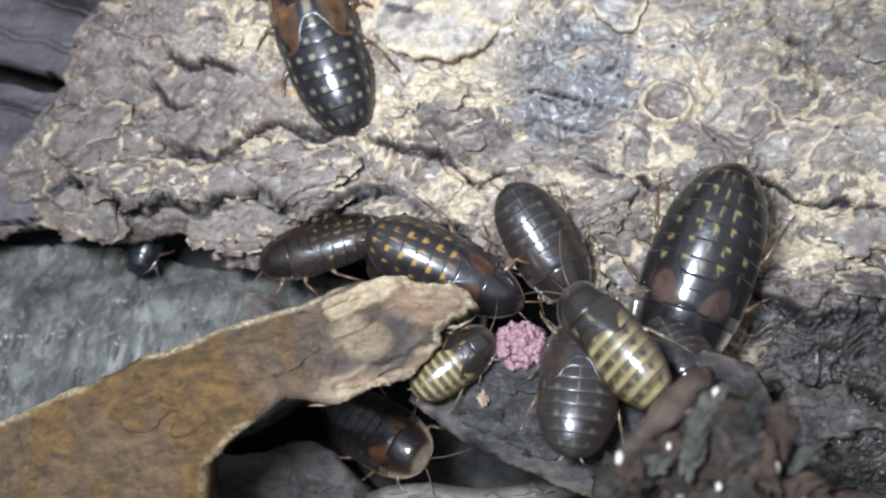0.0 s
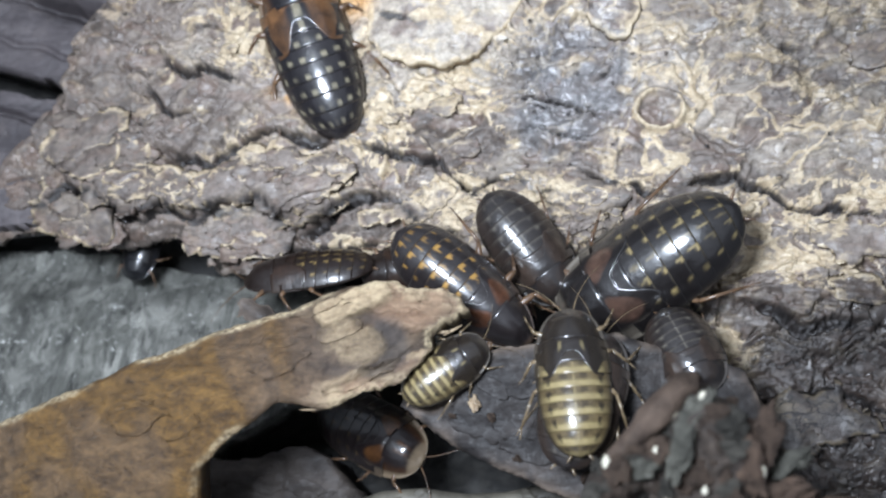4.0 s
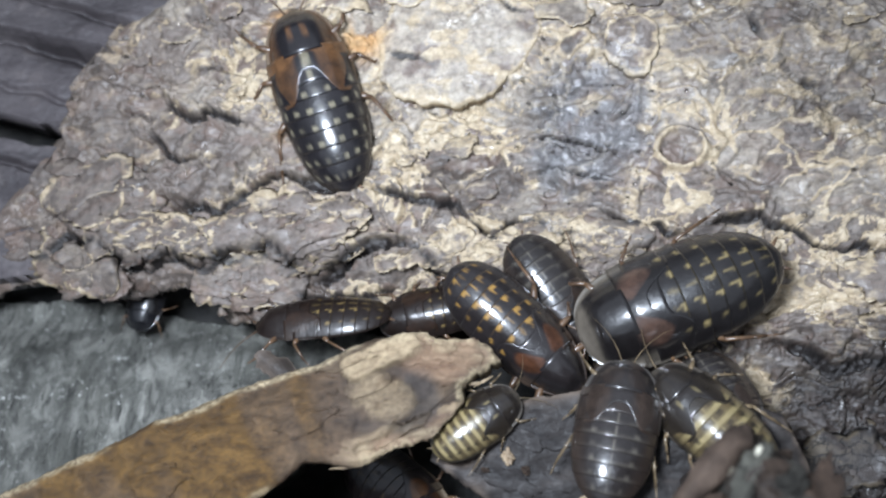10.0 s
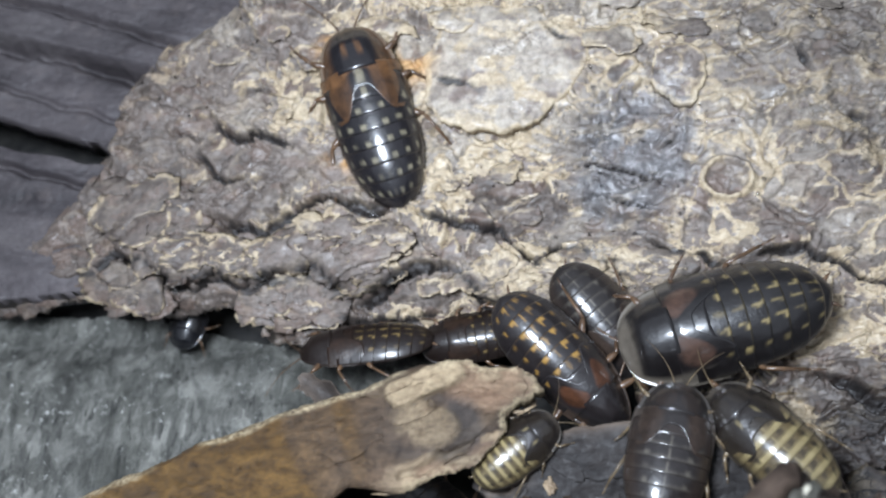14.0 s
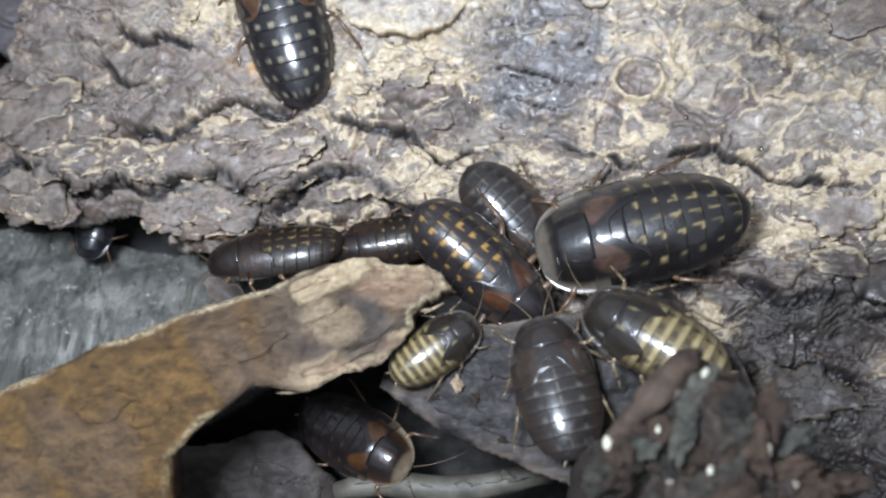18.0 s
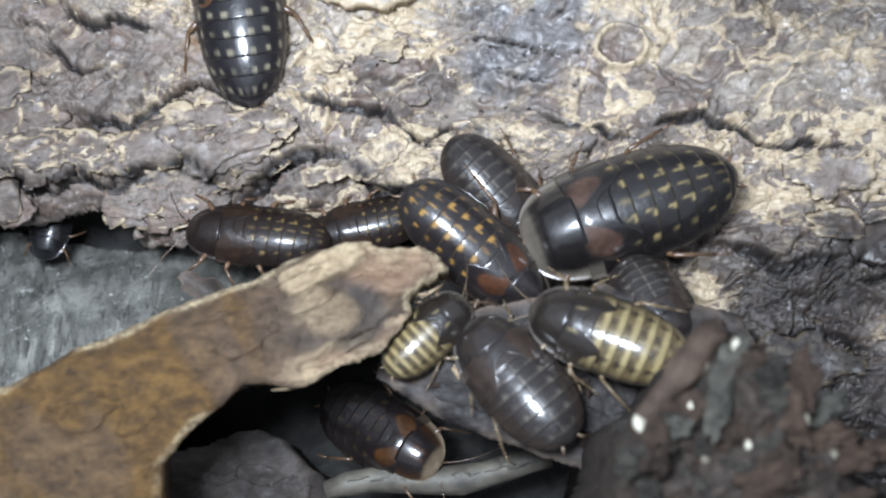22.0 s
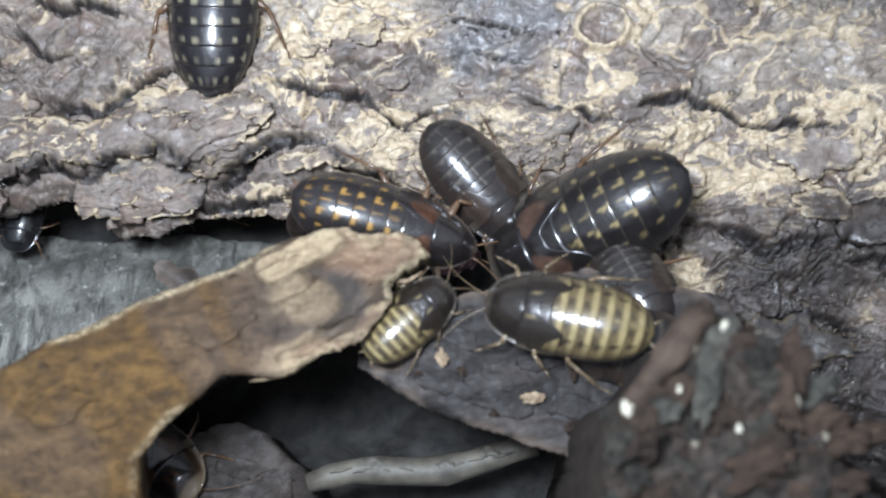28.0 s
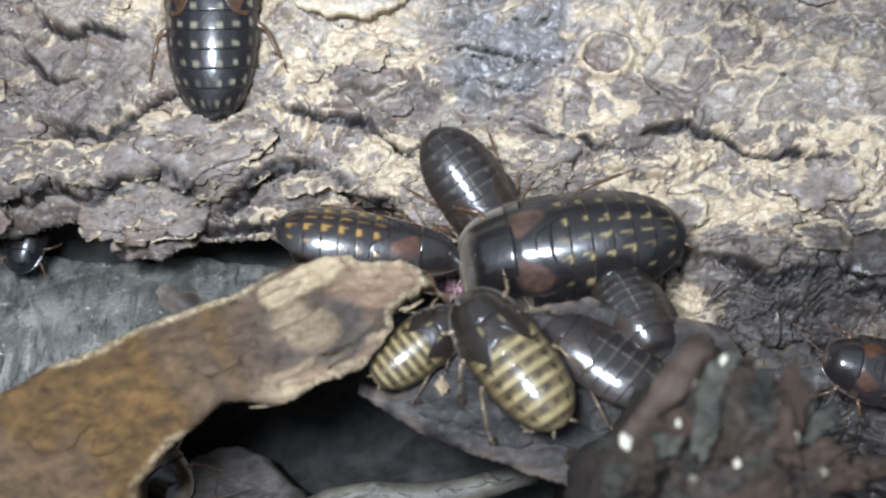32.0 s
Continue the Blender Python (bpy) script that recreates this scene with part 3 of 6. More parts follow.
def bark_height(x, y, fine=True):
    """Height of the big bark's face, in centimetres, and the masks of its colours."""
    wx, wy = x + 1.1 * (fbm(x / 1.3, y / 1.3, 31) - 0.5), y + 1.1 * (fbm(x / 1.3, y / 1.3, 47) - 0.5)
    wx, wy = wx + 0.25 * (fbm(x * 2.2, y * 2.2, 33, 3) - 0.5), wy + 0.25 * (fbm(x * 2.2, y * 2.2, 49, 3) - 0.5)
    z = -0.55 + 0.065 * x + 0.18 * y
    z = z + 0.5 * (fbm(x / 5, y / 5, 3, 3) - 0.5)
    right = smooth(0.8, 3.6, x + 0.7 * (fbm(x / 2, y / 2, 37) - 0.5) * 4) * smooth(0.6, 1.6, y)
    # broken layers: broad terraces, then thin ones, with a crevice at the foot of each
    rise = fbm(wx / 3.6, wy / 1.2, 11, 4) * 10.0
    level = np.floor(rise)
    frac = rise - level
    z = z + (1.25 - 0.55 * right) * ((level + smooth(0.0, 0.10, frac)) / 10.0 - 0.5) - 0.16 * (1 - 0.75 * right) * np.exp(-(((frac - 0.99) / 0.05) ** 2))
    lip = np.exp(-(((frac - 0.13) / 0.07) ** 2))
    low = fbm(wx / 1.6, wy / 0.55, 71, 4) * 7
    level2 = np.floor(low)
    frac2 = low - level2
    z = z + (0.34 - 0.14 * right) * ((level2 + smooth(0, 0.12, frac2)) / 7 - 0.5) - 0.09 * (1 - 0.85 * right) * np.exp(-(((frac2 - 0.98) / 0.07) ** 2))
    lip2 = np.exp(-(((frac2 - 0.15) / 0.08) ** 2))
    z = z + 0.18 * (fbm(x * 1.5, y * 2.6, 23, 3) - 0.5)
    if fine:
        z = z + 0.045 * (fbm(x * 5, y * 7.5, 29, 3) - 0.5)
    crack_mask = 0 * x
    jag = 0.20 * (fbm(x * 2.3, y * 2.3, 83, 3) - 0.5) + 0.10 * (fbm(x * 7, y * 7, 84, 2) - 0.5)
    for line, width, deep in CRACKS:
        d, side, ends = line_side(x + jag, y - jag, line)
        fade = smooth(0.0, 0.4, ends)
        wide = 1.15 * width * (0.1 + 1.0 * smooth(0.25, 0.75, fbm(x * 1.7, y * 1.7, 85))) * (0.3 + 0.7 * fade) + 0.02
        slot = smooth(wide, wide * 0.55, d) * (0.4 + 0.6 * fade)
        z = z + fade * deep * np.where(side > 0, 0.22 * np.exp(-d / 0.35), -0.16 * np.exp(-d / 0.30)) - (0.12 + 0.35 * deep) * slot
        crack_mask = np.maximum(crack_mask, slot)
    ring = np.hypot((x - 4.28) / 1.0, (y - 2.58) / 0.82) + 0.10 * (fbm(x * 2, y * 2, 35) - 0.5)
    z = z + 0.10 * np.exp(-(((ring - 0.46) / 0.07) ** 2)) - 0.08 * (ring < 0.42)
    plate = inside(x + jag, y, PLATE)
    z = z + 0.18 * smooth(-0.04, 0.06, plate)
    knoll = np.hypot((x - 6.15) / 1.0, (y - 2.95) / 0.78) + 0.45 * (fbm(x * 1.1, y * 1.1, 39, 4) - 0.5)
    z = z + 0.16 * smooth(1.05, 0.75, knoll)
    # blistered field: rounded cells with straw-coloured rims
    near, gap, own = worley(wx / 1.25 + 0.2, wy / 1.0, 21)
    near2, gap2, own2 = worley(wx / 0.55, wy / 0.48, 27)
    cells = right * (ring > 0.5)
    z = z + cells * (0.05 * np.exp(-((gap / 0.10) ** 2)) - 0.05)
    rims = np.exp(-((gap / (0.035 + 0.09 * vnoise(x * 1.3, y * 1.3, 77))) ** 2)) * smooth(0.28, 0.5, vnoise(x / 0.9, y / 0.9, 78))
    rims2 = np.exp(-((gap2 / 0.10) ** 2)) * smooth(0.5, 0.75, vnoise(x / 1.2, y / 1.2, 79))
    # colours
    up = smooth(0.8, 4.0, y + 0.10 * x)
    patch = fbm(wx / 1.5, wy / 0.8, 61, 6, 0.58)
    straw = lip * smooth(0.48, 0.55, patch + 0.04 * up) + 0.9 * lip2 * smooth(0.50, 0.56, patch + 0.04 * up) + smooth(0.585, 0.605, patch + 0.035 * up) * smooth(0.40, 0.46, fbm(x * 3, y * 4.5, 63, 4))
    straw = np.clip(straw * (1 - 0.5 * cells) + cells * (rims + 0.6 * rims2), 0, 1)
    straw = np.maximum(straw * smooth(0.35, 0.5, ring), np.exp(-(((ring - 0.47) / 0.06) ** 2)))
    # thin wandering rims where one layer ends on the next
    east = smooth(-1.5, 2.5, x + 0.5 * y)
    bands = fbm(wx / 2.4 + 7, wy / 1.5, 43, 4) * 9
    bands = np.abs(bands - np.round(bands))
    veins = smooth(0.12, 0.03, bands) * smooth(0.44, 0.56, fbm(x / 1.1, y / 0.8, 44, 3)) * (0.25 + 0.75 * east)
    straw = np.clip(straw + 0.8 * veins + 0.8 * smooth(0.10, 0.03, np.abs(knoll - 1.0)) * smooth(0.35, 0.6, vnoise(x * 1.4, y * 1.4, 38)), 0, 1)
    pale = 0.22 * np.exp(-(((x - 0.2) / 2.3) ** 2 + ((y - 4.6) / 1.5) ** 2)) + 0.13 * np.exp(-(((x - 5.8) / 0.9) ** 2 + ((y - 3.0) / 0.9) ** 2))
    crust = np.clip(0.9 * up * smooth(0.55, 0.58, fbm(wx / 1.6, wy / 1.0, 91, 6, 0.58) + pale - 0.01) + 0.65 * smooth(-0.05, 0.1, plate), 0, 1) * smooth(0.34, 0.42, fbm(x * 2.4, y * 2.4, 93, 5, 0.6))
    tan = east * smooth(0.47, 0.53, fbm(wx / 1.9 - 4, wy / 1.1, 45, 6, 0.55) + 0.03 * up) * smooth(0.6, 2.0, y)
    crust = np.maximum(crust, 0.55 * tan)
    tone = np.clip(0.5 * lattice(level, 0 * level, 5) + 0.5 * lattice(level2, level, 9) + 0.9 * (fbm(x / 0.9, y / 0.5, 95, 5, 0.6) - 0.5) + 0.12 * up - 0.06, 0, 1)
    # weaker light towards the west is painted into the tone
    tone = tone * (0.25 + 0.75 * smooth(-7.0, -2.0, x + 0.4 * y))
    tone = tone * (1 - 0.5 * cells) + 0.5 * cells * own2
    light_wood = 0.95 * np.exp(-(((x - 6.6) / 1.25) ** 2 + ((y + 0.25) / 0.75) ** 2)) + 1.1 * np.exp(-(((x - 5.6) / 0.45) ** 2 + ((y + 2.0) / 0.5) ** 2)) + np.exp(-(((x - 9.3) / 0.7) ** 2 + ((y + 0.5) / 0.4) ** 2)) + 0.8 * np.exp(-(((x - 8.9) / 0.5) ** 2 + ((y + 2.9) / 0.5) ** 2))
    straw = np.clip(straw + light_wood * smooth(0.40, 0.55, fbm(x * 1.3, y * 2.6, 19)), 0, 1)
    corner = smooth(3.6, 6.0, 0.45 * x + y - 1.2 + 1.5 * (fbm(x / 1.5, y / 1.5, 97) - 0.5)) * smooth(2.5, 5, x)
    westward = smooth(-6.5, -1.0, x + 0.4 * y)
    straw = straw * (0.16 + 0.84 * westward) * (1 - 0.5 * corner)
    crust = crust * (0.30 + 0.70 * westward) * (1 - 0.55 * corner)
    # bare mauve-brown places without straw or crust
    bare = 0 * x
    for bx, by, rx, ry in BARE:
        bare = np.maximum(bare, np.exp(-((((x - bx + jag * 2) / rx) ** 2 + ((y - by + jag * 2) / ry) ** 2) ** 2)))
    straw, crust, tone = straw * (1 - 0.75 * bare), crust * (1 - 0.85 * bare), tone * (1 - 0.55 * bare)
    damp = smooth(-0.35, 0.35, inside(x + 2.5 * jag, y + 2 * jag, STAIN)) * smooth(0.18, 0.40, fbm(x * 1.2, y * 1.2, 96))
    resin = sum(np.exp(-(((x - a) / r) ** 2 + ((y - b) / (0.8 * r)) ** 2)) for a, b, r in ((-2.1, 5.1, 0.45), (-3.45, 3.1, 0.3), (-3.8, 5.5, 0.3)))
    resin = np.clip(resin * smooth(0.35, 0.6, fbm(x * 2, y * 2, 7)), 0, 0.75)
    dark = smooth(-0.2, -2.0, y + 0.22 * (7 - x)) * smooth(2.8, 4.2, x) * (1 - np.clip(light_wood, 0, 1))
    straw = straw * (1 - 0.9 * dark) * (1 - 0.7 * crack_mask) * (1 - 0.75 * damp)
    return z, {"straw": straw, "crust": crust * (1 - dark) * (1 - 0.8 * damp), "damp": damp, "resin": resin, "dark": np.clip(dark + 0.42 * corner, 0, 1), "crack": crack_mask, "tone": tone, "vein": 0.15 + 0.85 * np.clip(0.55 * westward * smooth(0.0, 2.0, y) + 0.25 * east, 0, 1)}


def big_bark():
    x, y = np.meshgrid(np.arange(-11.5, 11.01, 0.035), np.arange(-6.5, 8.01, 0.035))
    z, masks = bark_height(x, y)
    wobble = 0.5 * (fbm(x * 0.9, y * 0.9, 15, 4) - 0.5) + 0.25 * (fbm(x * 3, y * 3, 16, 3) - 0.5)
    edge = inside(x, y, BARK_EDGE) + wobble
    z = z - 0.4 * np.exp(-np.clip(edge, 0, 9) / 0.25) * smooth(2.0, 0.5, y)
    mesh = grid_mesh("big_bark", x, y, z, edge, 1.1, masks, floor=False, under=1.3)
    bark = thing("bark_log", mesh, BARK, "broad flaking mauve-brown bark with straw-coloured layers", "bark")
    rng = random.Random(4)
    made = 0
    while made < 170:
        fx, fy = rng.uniform(-10, 9), rng.uniform(-4.5, 6.8)
        if rng.random() < 0.72:
            fx, fy = (rng.uniform(-9.5, 3.0), rng.uniform(-0.3, 1.3)) if made % 2 else (rng.uniform(-8.5, 3.0), rng.uniform(0.2, 2.3))
        if math.hypot(fx - 4.3, fy - 2.6) < 1.1 or (fx > 3.5 and fy < -1.0 and rng.random() < 0.6) or (fx > 0.5 and fy > 1.6 and rng.random() < 0.7):
            continue
        if inside(np.array([fx]), np.array([fy]), BARK_EDGE)[0] < (0.2 if fy < 1.2 else 0.45) or min(float(line_distance(np.array([fx]), np.array([fy]), c[0])[0]) for c in CRACKS) < (0.3 if fy < 1.2 else 0.55):
            continue
        made += 1
        half, thin = rng.uniform(0.28, 0.85) * (0.7 if fy > 2.4 else 1.0), rng.uniform(0.4, 0.75)
        u, v = np.meshgrid(np.linspace(-1.3, 1.3, 17) * half, np.linspace(-1.3, 1.3, 13) * half * thin)
        edge = half * (1 - np.hypot(u / half, v / (half * thin))) * thin + half * 0.9 * (fbm((u + fx) * 2.2, (v + fy) * 2.2, 140 + made, 3) - 0.5)
        turn = rng.uniform(-0.35, 0.35)
        gx, gy = fx + u * math.cos(turn) - v * math.sin(turn), fy + u * math.sin(turn) + v * math.cos(turn)
        ground, masks = bark_height(gx, gy)
        soft = bark_height(np.array([fx]), np.array([fy]), False)[0][0]
        curl = rng.uniform(0.0, 0.10) + (0.10 if fy < 1.3 else 0.0) - v / (half * thin) * rng.uniform(0.02, 0.07)
        high = 0.55 * ground + 0.45 * soft + 0.06 + curl
        masks["tone"] = np.clip(masks["tone"] + rng.uniform(-0.35, 0.35), 0, 1)
        masks["straw"] = np.clip(masks["straw"] * 0.5 + 0.8 * np.exp(-np.clip(edge, 0, 9) / 0.05) * (rng.random() < 0.6), 0, 1)
        mesh = grid_mesh("bark_flake", u, v, high, edge, 0.14, masks, under=0.10)
        flake = part("bark_flake", mesh, BARK, bark)
        flake.matrix_basis = pose(fx * CM, fy * CM, 0, 0, 0, math.degrees(turn))
    # three broad loose layers: a pale shelf, a dark plate and a tan knoll
    for border, shade, skin, lining, rise in LAYERS:
        px, py = [p[0] for p in border], [p[1] for p in border]
        x, y = np.meshgrid(np.arange(min(px) - 0.3, max(px) + 0.3, 0.05), np.arange(min(py) - 0.3, max(py) + 0.3, 0.05))
        ragged = 0.30 * (fbm(x * 2.0, y * 2.0, 151, 4) - 0.5)
        edge = inside(x, y, border) + ragged
        ground, masks = bark_height(x, y)
        sheet = -0.30 + 0.065 * x + 0.18 * y + 0.16 * (fbm(x * 0.9, y * 0.9, 153, 3) - 0.5) + 0.05 * (fbm(x * 4, y * 4, 154, 3) - 0.5)
        high = np.maximum(sheet + rise, ground + 0.02) * 0.75 + 0.25 * (ground + 0.1) + 0.08 * smooth(0.0, 0.3, edge)
        rim = np.exp(-((np.clip(edge, 0, 9) / 0.09) ** 2))
        spotty = smooth(0.50, 0.60, fbm(x * 2.2, y * 2.8, 155, 5))
        masks["tone"] = np.clip(shade + 0.5 * (fbm(x * 1.3, y * 1.3, 156, 4) - 0.5), 0, 1)
        masks["crust"] = skin * smooth(0.34, 0.46, fbm(x * 1.5, y * 1.5, 157, 5))
        masks["straw"] = np.clip(lining * rim + 0.6 * spotty * skin, 0, 1)
        masks["dark"] = 0 * x
        part("bark_layer", grid_mesh("bark_layer", x, y, high, edge, 0.2 + 0 * x, masks), BARK, bark)
    return bark


def dark_board():
    x, y = np.meshgrid(np.arange(-18, -4.4, 0.07), np.arange(-0.5, 11, 0.032))
    along = y + 0.26 * x
    z = -0.85 + 0.10 * (fbm(x / 2, y / 2, 41) - 0.5) + 0.07 * (fbm(x * 0.35, along * 1.6, 42, 4) - 0.5) + 0.03 * (fbm(x * 1.2, along * 5, 43, 3) - 0.5) + 0.11 * (fbm(x * 1.1, y * 1.5, 46, 5) - 0.5)
    for level, width, deep in ((3.28, 0.10, 0.35), (0.55, 0.08, 0.3), (2.3, 0.06, 0.15), (4.3, 0.09, 0.3)):
        d = np.abs(along - level + 0.5 * (fbm(x * 0.9, y * 0.5, 44) - 0.5))
        z = z - deep * np.exp(-((d / width) ** 2))
    z = z + 0.45 * smooth(3.2, 3.6, along)
    slot = np.maximum(np.abs(along - 1.36 + 0.3 * (fbm(x * 0.7, 0 * x, 45) - 0.5)) - 0.26 - 0.10 * smooth(-9, -12, x), 0.8 * (x + 8.3))
    edge = inside(x, y, [(-18, -0.4), (-9.0, 0.6), (-4.6, 1.5), (-4.5, 11), (-18, 11)])
    thing("dark_board", grid_mesh("dark_board", x, y, z, np.minimum(edge, slot), 0.9), PLANK, "dark grey weathered wood with long split grooves beside the bark", "wood")


def grey_slab():
    x, y = np.meshgrid(np.arange(-14, 0.8, 0.07), np.arange(-8.5, 1.4, 0.07))
    z = -2.1 - 0.28 * (y + 2) - 0.5 * smooth(-1.0, 0.3, y + 0.25 * (fbm(x * 0.8, y * 0.8, 58) - 0.5) * 3) + 0.4 * (fbm(x / 2.5, y / 2.5, 52) - 0.5) + 0.10 * (fbm(x * 2.2, y * 1.4, 53, 4) - 0.5)
    z = z + 0.05 * (fbm(x * 5, y * 2.5, 51, 3) - 0.5)
    edge = inside(x, y, [(-14, 0.6), (-9.4, 0.7), (-8.2, 0.5), (-7.2, 0.15), (-5.8, 0.1), (-4.6, 0.0), (-3.0, -0.2), (0.4, -0.6), (-0.6, -1.9), (-3.2, -3.2), (-5.2, -4.4), (-8.0, -8.3), (-14, -8.3)]) + 0.5 * (fbm(x, y, 54) - 0.5)
    thing("grey_slab", grid_mesh("grey_slab", x, y, z, edge, 1.2 + 0 * x), SLAB, "grey weathered wood slab mottled with pale mould", "wood slab")


def grey_bark_piece():
    def height(x, y):
        z = -1.4 + 0.7 * (fbm(x / 1.6, y / 1.6, 55) - 0.5) + 0.16 * (fbm(x * 2, y * 3, 56) - 0.5) - 0.5 * smooth(-2.4, -1.2, x)
        edge = inside(x, y, [(-5.2, -4.3), (-3.4, -4.15), (-2.4, -4.3), (-1.5, -5.2), (-1.3, -7.8), (-5.5, -7.8)]) + 0.6 * (fbm(x, y, 57) - 0.5)
        return z, {"edge": 0.25 * fbm(x * 2, y * 2, 50)}, edge

    x, y = np.meshgrid(np.arange(-5.6, -1.0, 0.06), np.arange(-8, -3.9, 0.06))
    z, masks, edge = height(x, y)
    piece = thing("grey_bark_piece", grid_mesh("grey_bark_piece", x, y, z, edge, 2.6 + 0 * x, masks), SHARD, "small grey-brown crusted bark piece lying in the hollow", "bark")
    scales_on("bark_scale", piece, SHARD, height, [(-3.6, -4.8, 0.4, 0.5, 0.3), (-2.7, -4.9, 0.45, 0.4, -0.3), (-2.2, -5.5, 0.4, 0.5, 0.8), (-3.1, -5.5, 0.5, 0.35, 0.1), (-3.9, -5.6, 0.4, 0.5, 1.2)], 240, 0.09)


STRIP_OUTLINE = [(-13.0, -7.0), (-9.4, -4.85), (-7.4, -4.12), (-6.1, -3.55), (-4.75, -2.93), (-4.25, -2.76), (-3.1, -2.32), (-2.2, -2.03), (-1.7, -1.72), (-1.14, -1.62), (-0.4, -1.62), (0.3, -1.60),
                 (0.66, -1.75), (0.80, -2.02), (0.62, -2.2), (0.22, -2.42), (0.26, -2.75), (-0.3, -3.25), (-1.05, -3.66), (-1.6, -3.82), (-2.3, -3.75), (-2.85, -4.15),
                 (-3.3, -4.62), (-3.6, -4.93), (-3.58, -5.6), (-3.9, -9.0), (-13.0, -9.0)]


def strip_height(x, y):
    edge = inside(x, y, STRIP_OUTLINE) + 0.14 * (fbm(x * 2.2, y * 2.2, 62, 4) - 0.5) + 0.22 * (fbm(x * 4.5, y * 4.5, 58, 3) - 0.5) * smooth(-2.0, 0.0, x)
    across = y - (-3.9 + 0.33 * (x + 3.5))
    z = 2.85 - 0.18 * (x + 1) * (x < -1) * 0.6 - 0.16 * across**2 * smooth(0.5, -2, x) - 0.02 * (x + 1) ** 2 * (x < -1)
    z = z - 0.35 * smooth(-1.2, 0.8, x) - 1.2 * smooth(-6.5, -12, x) - 1.0 * smooth(-5.8, -8.5, y)
    z = z + 0.22 * (fbm(x / 1.6, y / 1.6, 63) - 0.5) + 0.07 * (fbm(x * 1.8 + y, y * 3.2 - x, 64, 4) - 0.5) + 0.035 * (fbm(x * 5, y * 8, 59, 3) - 0.5)
    torn = smooth(-2.4, -1.2, x + 0.6 * (fbm(x * 1.5, y * 1.5, 67) - 0.5))
    ring = np.hypot((x + 1.08) / 0.74, (y + 2.68) / 0.50) + 0.22 * (fbm(x * 1.8, y * 1.8, 70, 3) - 0.5)
    dusk = np.clip(np.exp(-(((ring - 1.0) / 0.26) ** 2)) * (0.35 + 0.65 * smooth(-1.3, -0.6, x)) + 0.35 * smooth(0.55, 0.65, fbm(x * 1.3, y * 0.7, 79, 3)), 0, 1)
    wander = 0.5 * (fbm(x * 1.6, y * 1.6, 77, 4) - 0.5)
    flap = smooth(0.30, 0.20, line_distance(x + 0.6 * wander, y + 0.6 * wander, [(-1.65, -2.2), (-1.2, -1.95), (-0.7, -1.75)]))
    tongue = smooth(-2.36, -2.2, y + 0.10 * x + wander) * smooth(-1.0, -0.6, x + wander)
    heart = smooth(0.85, 0.7, ring) * smooth(0.36, 0.50, fbm(x * 2.6, y * 2.6, 78, 4) + 0.10 * smooth(-1.5, -0.9, x))
    hem = smooth(0.50, 0.34, edge + 0.8 * wander) * (across < 0) * torn
    pale = np.clip(flap + 0.6 * heart + 0.8 * hem * smooth(0.52, 0.60, fbm(x * 2 + 3, y * 5 - 2 * x, 65, 4)) + 0.6 * tongue * smooth(0.54, 0.64, fbm(x * 1.5, y * 5, 76, 4)), 0, 1) * torn * (1 - 0.8 * dusk * (1 - flap))
    flesh = np.clip(tongue + 0.9 * hem, 0, 1) * torn
    z = z + 0.10 * pale - 0.14 * np.abs(fbm(x * 1.4 - y * 0.5, y * 5.5 - 1.8 * x, 69, 3) - 0.5) * torn
    mauve = np.clip(smooth(0.48, 0.62, fbm(x * 0.75 + 0.3 * y, y * 0.35 + 5, 66, 3)) * 0.6 + 0.85 * smooth(-3.2, -1.4, x + 1.7 * (fbm(x * 1.2, y * 0.8, 60, 4) - 0.5)), 0, 1)
    rim = smooth(0.16, 0.04, edge + 0.10 * (fbm(x * 2, y * 2, 57, 3) - 0.5))
    z = z + 0.03 * np.exp(-((edge - 0.10) / 0.07) ** 2) - 0.07 * np.exp(-np.clip(edge, 0, 9) / 0.04) + 0.10 * flap - 0.09 * dusk * torn + 0.05 * tongue
    z = z - 0.10 * hem * smooth(0.35, 0.25, edge + 0.5 * wander)
    return z, {"mauve": mauve, "flesh": flesh, "bare": np.clip(pale, 0, 1), "edge": np.clip(rim * (0.45 * smooth(0.45, 0.6, fbm(x * 1.1, y * 1.1, 68)) + 0.9 * (across > 0) * smooth(0.38, 0.5, fbm(x * 0.9, y * 0.9, 80))) * 1.4, 0, 0.95), "dusk": np.clip(dusk * torn * (1 - flap), 0, 1)}, edge


def scales_on(name, owner, material, height, places, seed, thick=0.09, change=None):
    """Thin loose layers that follow a surface, each a part of its own. places: x, y, half length, slenderness, turn."""
    for k, (fx, fy, half, thin, turn) in enumerate(places):
        u, v = np.meshgrid(np.linspace(-1.3, 1.3, 19) * half, np.linspace(-1.3, 1.3, 13) * half * thin)
        edge = half * (1 - np.hypot(u / half, v / (half * thin))) * thin + half * 1.5 * thin * (fbm((u + fx) * 2.8, (v + fy) * 2.8, seed + k, 4) - 0.5)
        gx, gy = fx + u * math.cos(turn) - v * math.sin(turn), fy + u * math.sin(turn) + v * math.cos(turn)
        got = height(gx, gy)
        masks = dict(got[1])
        if change:
            change(masks, edge, k)
        part(name, grid_mesh(name, u, v, got[0] + 0.02 + 0.015 * (k % 3), edge, thick, masks), material, owner).matrix_basis = pose(fx * CM, fy * CM, 0, 0, 0, math.degrees(turn))


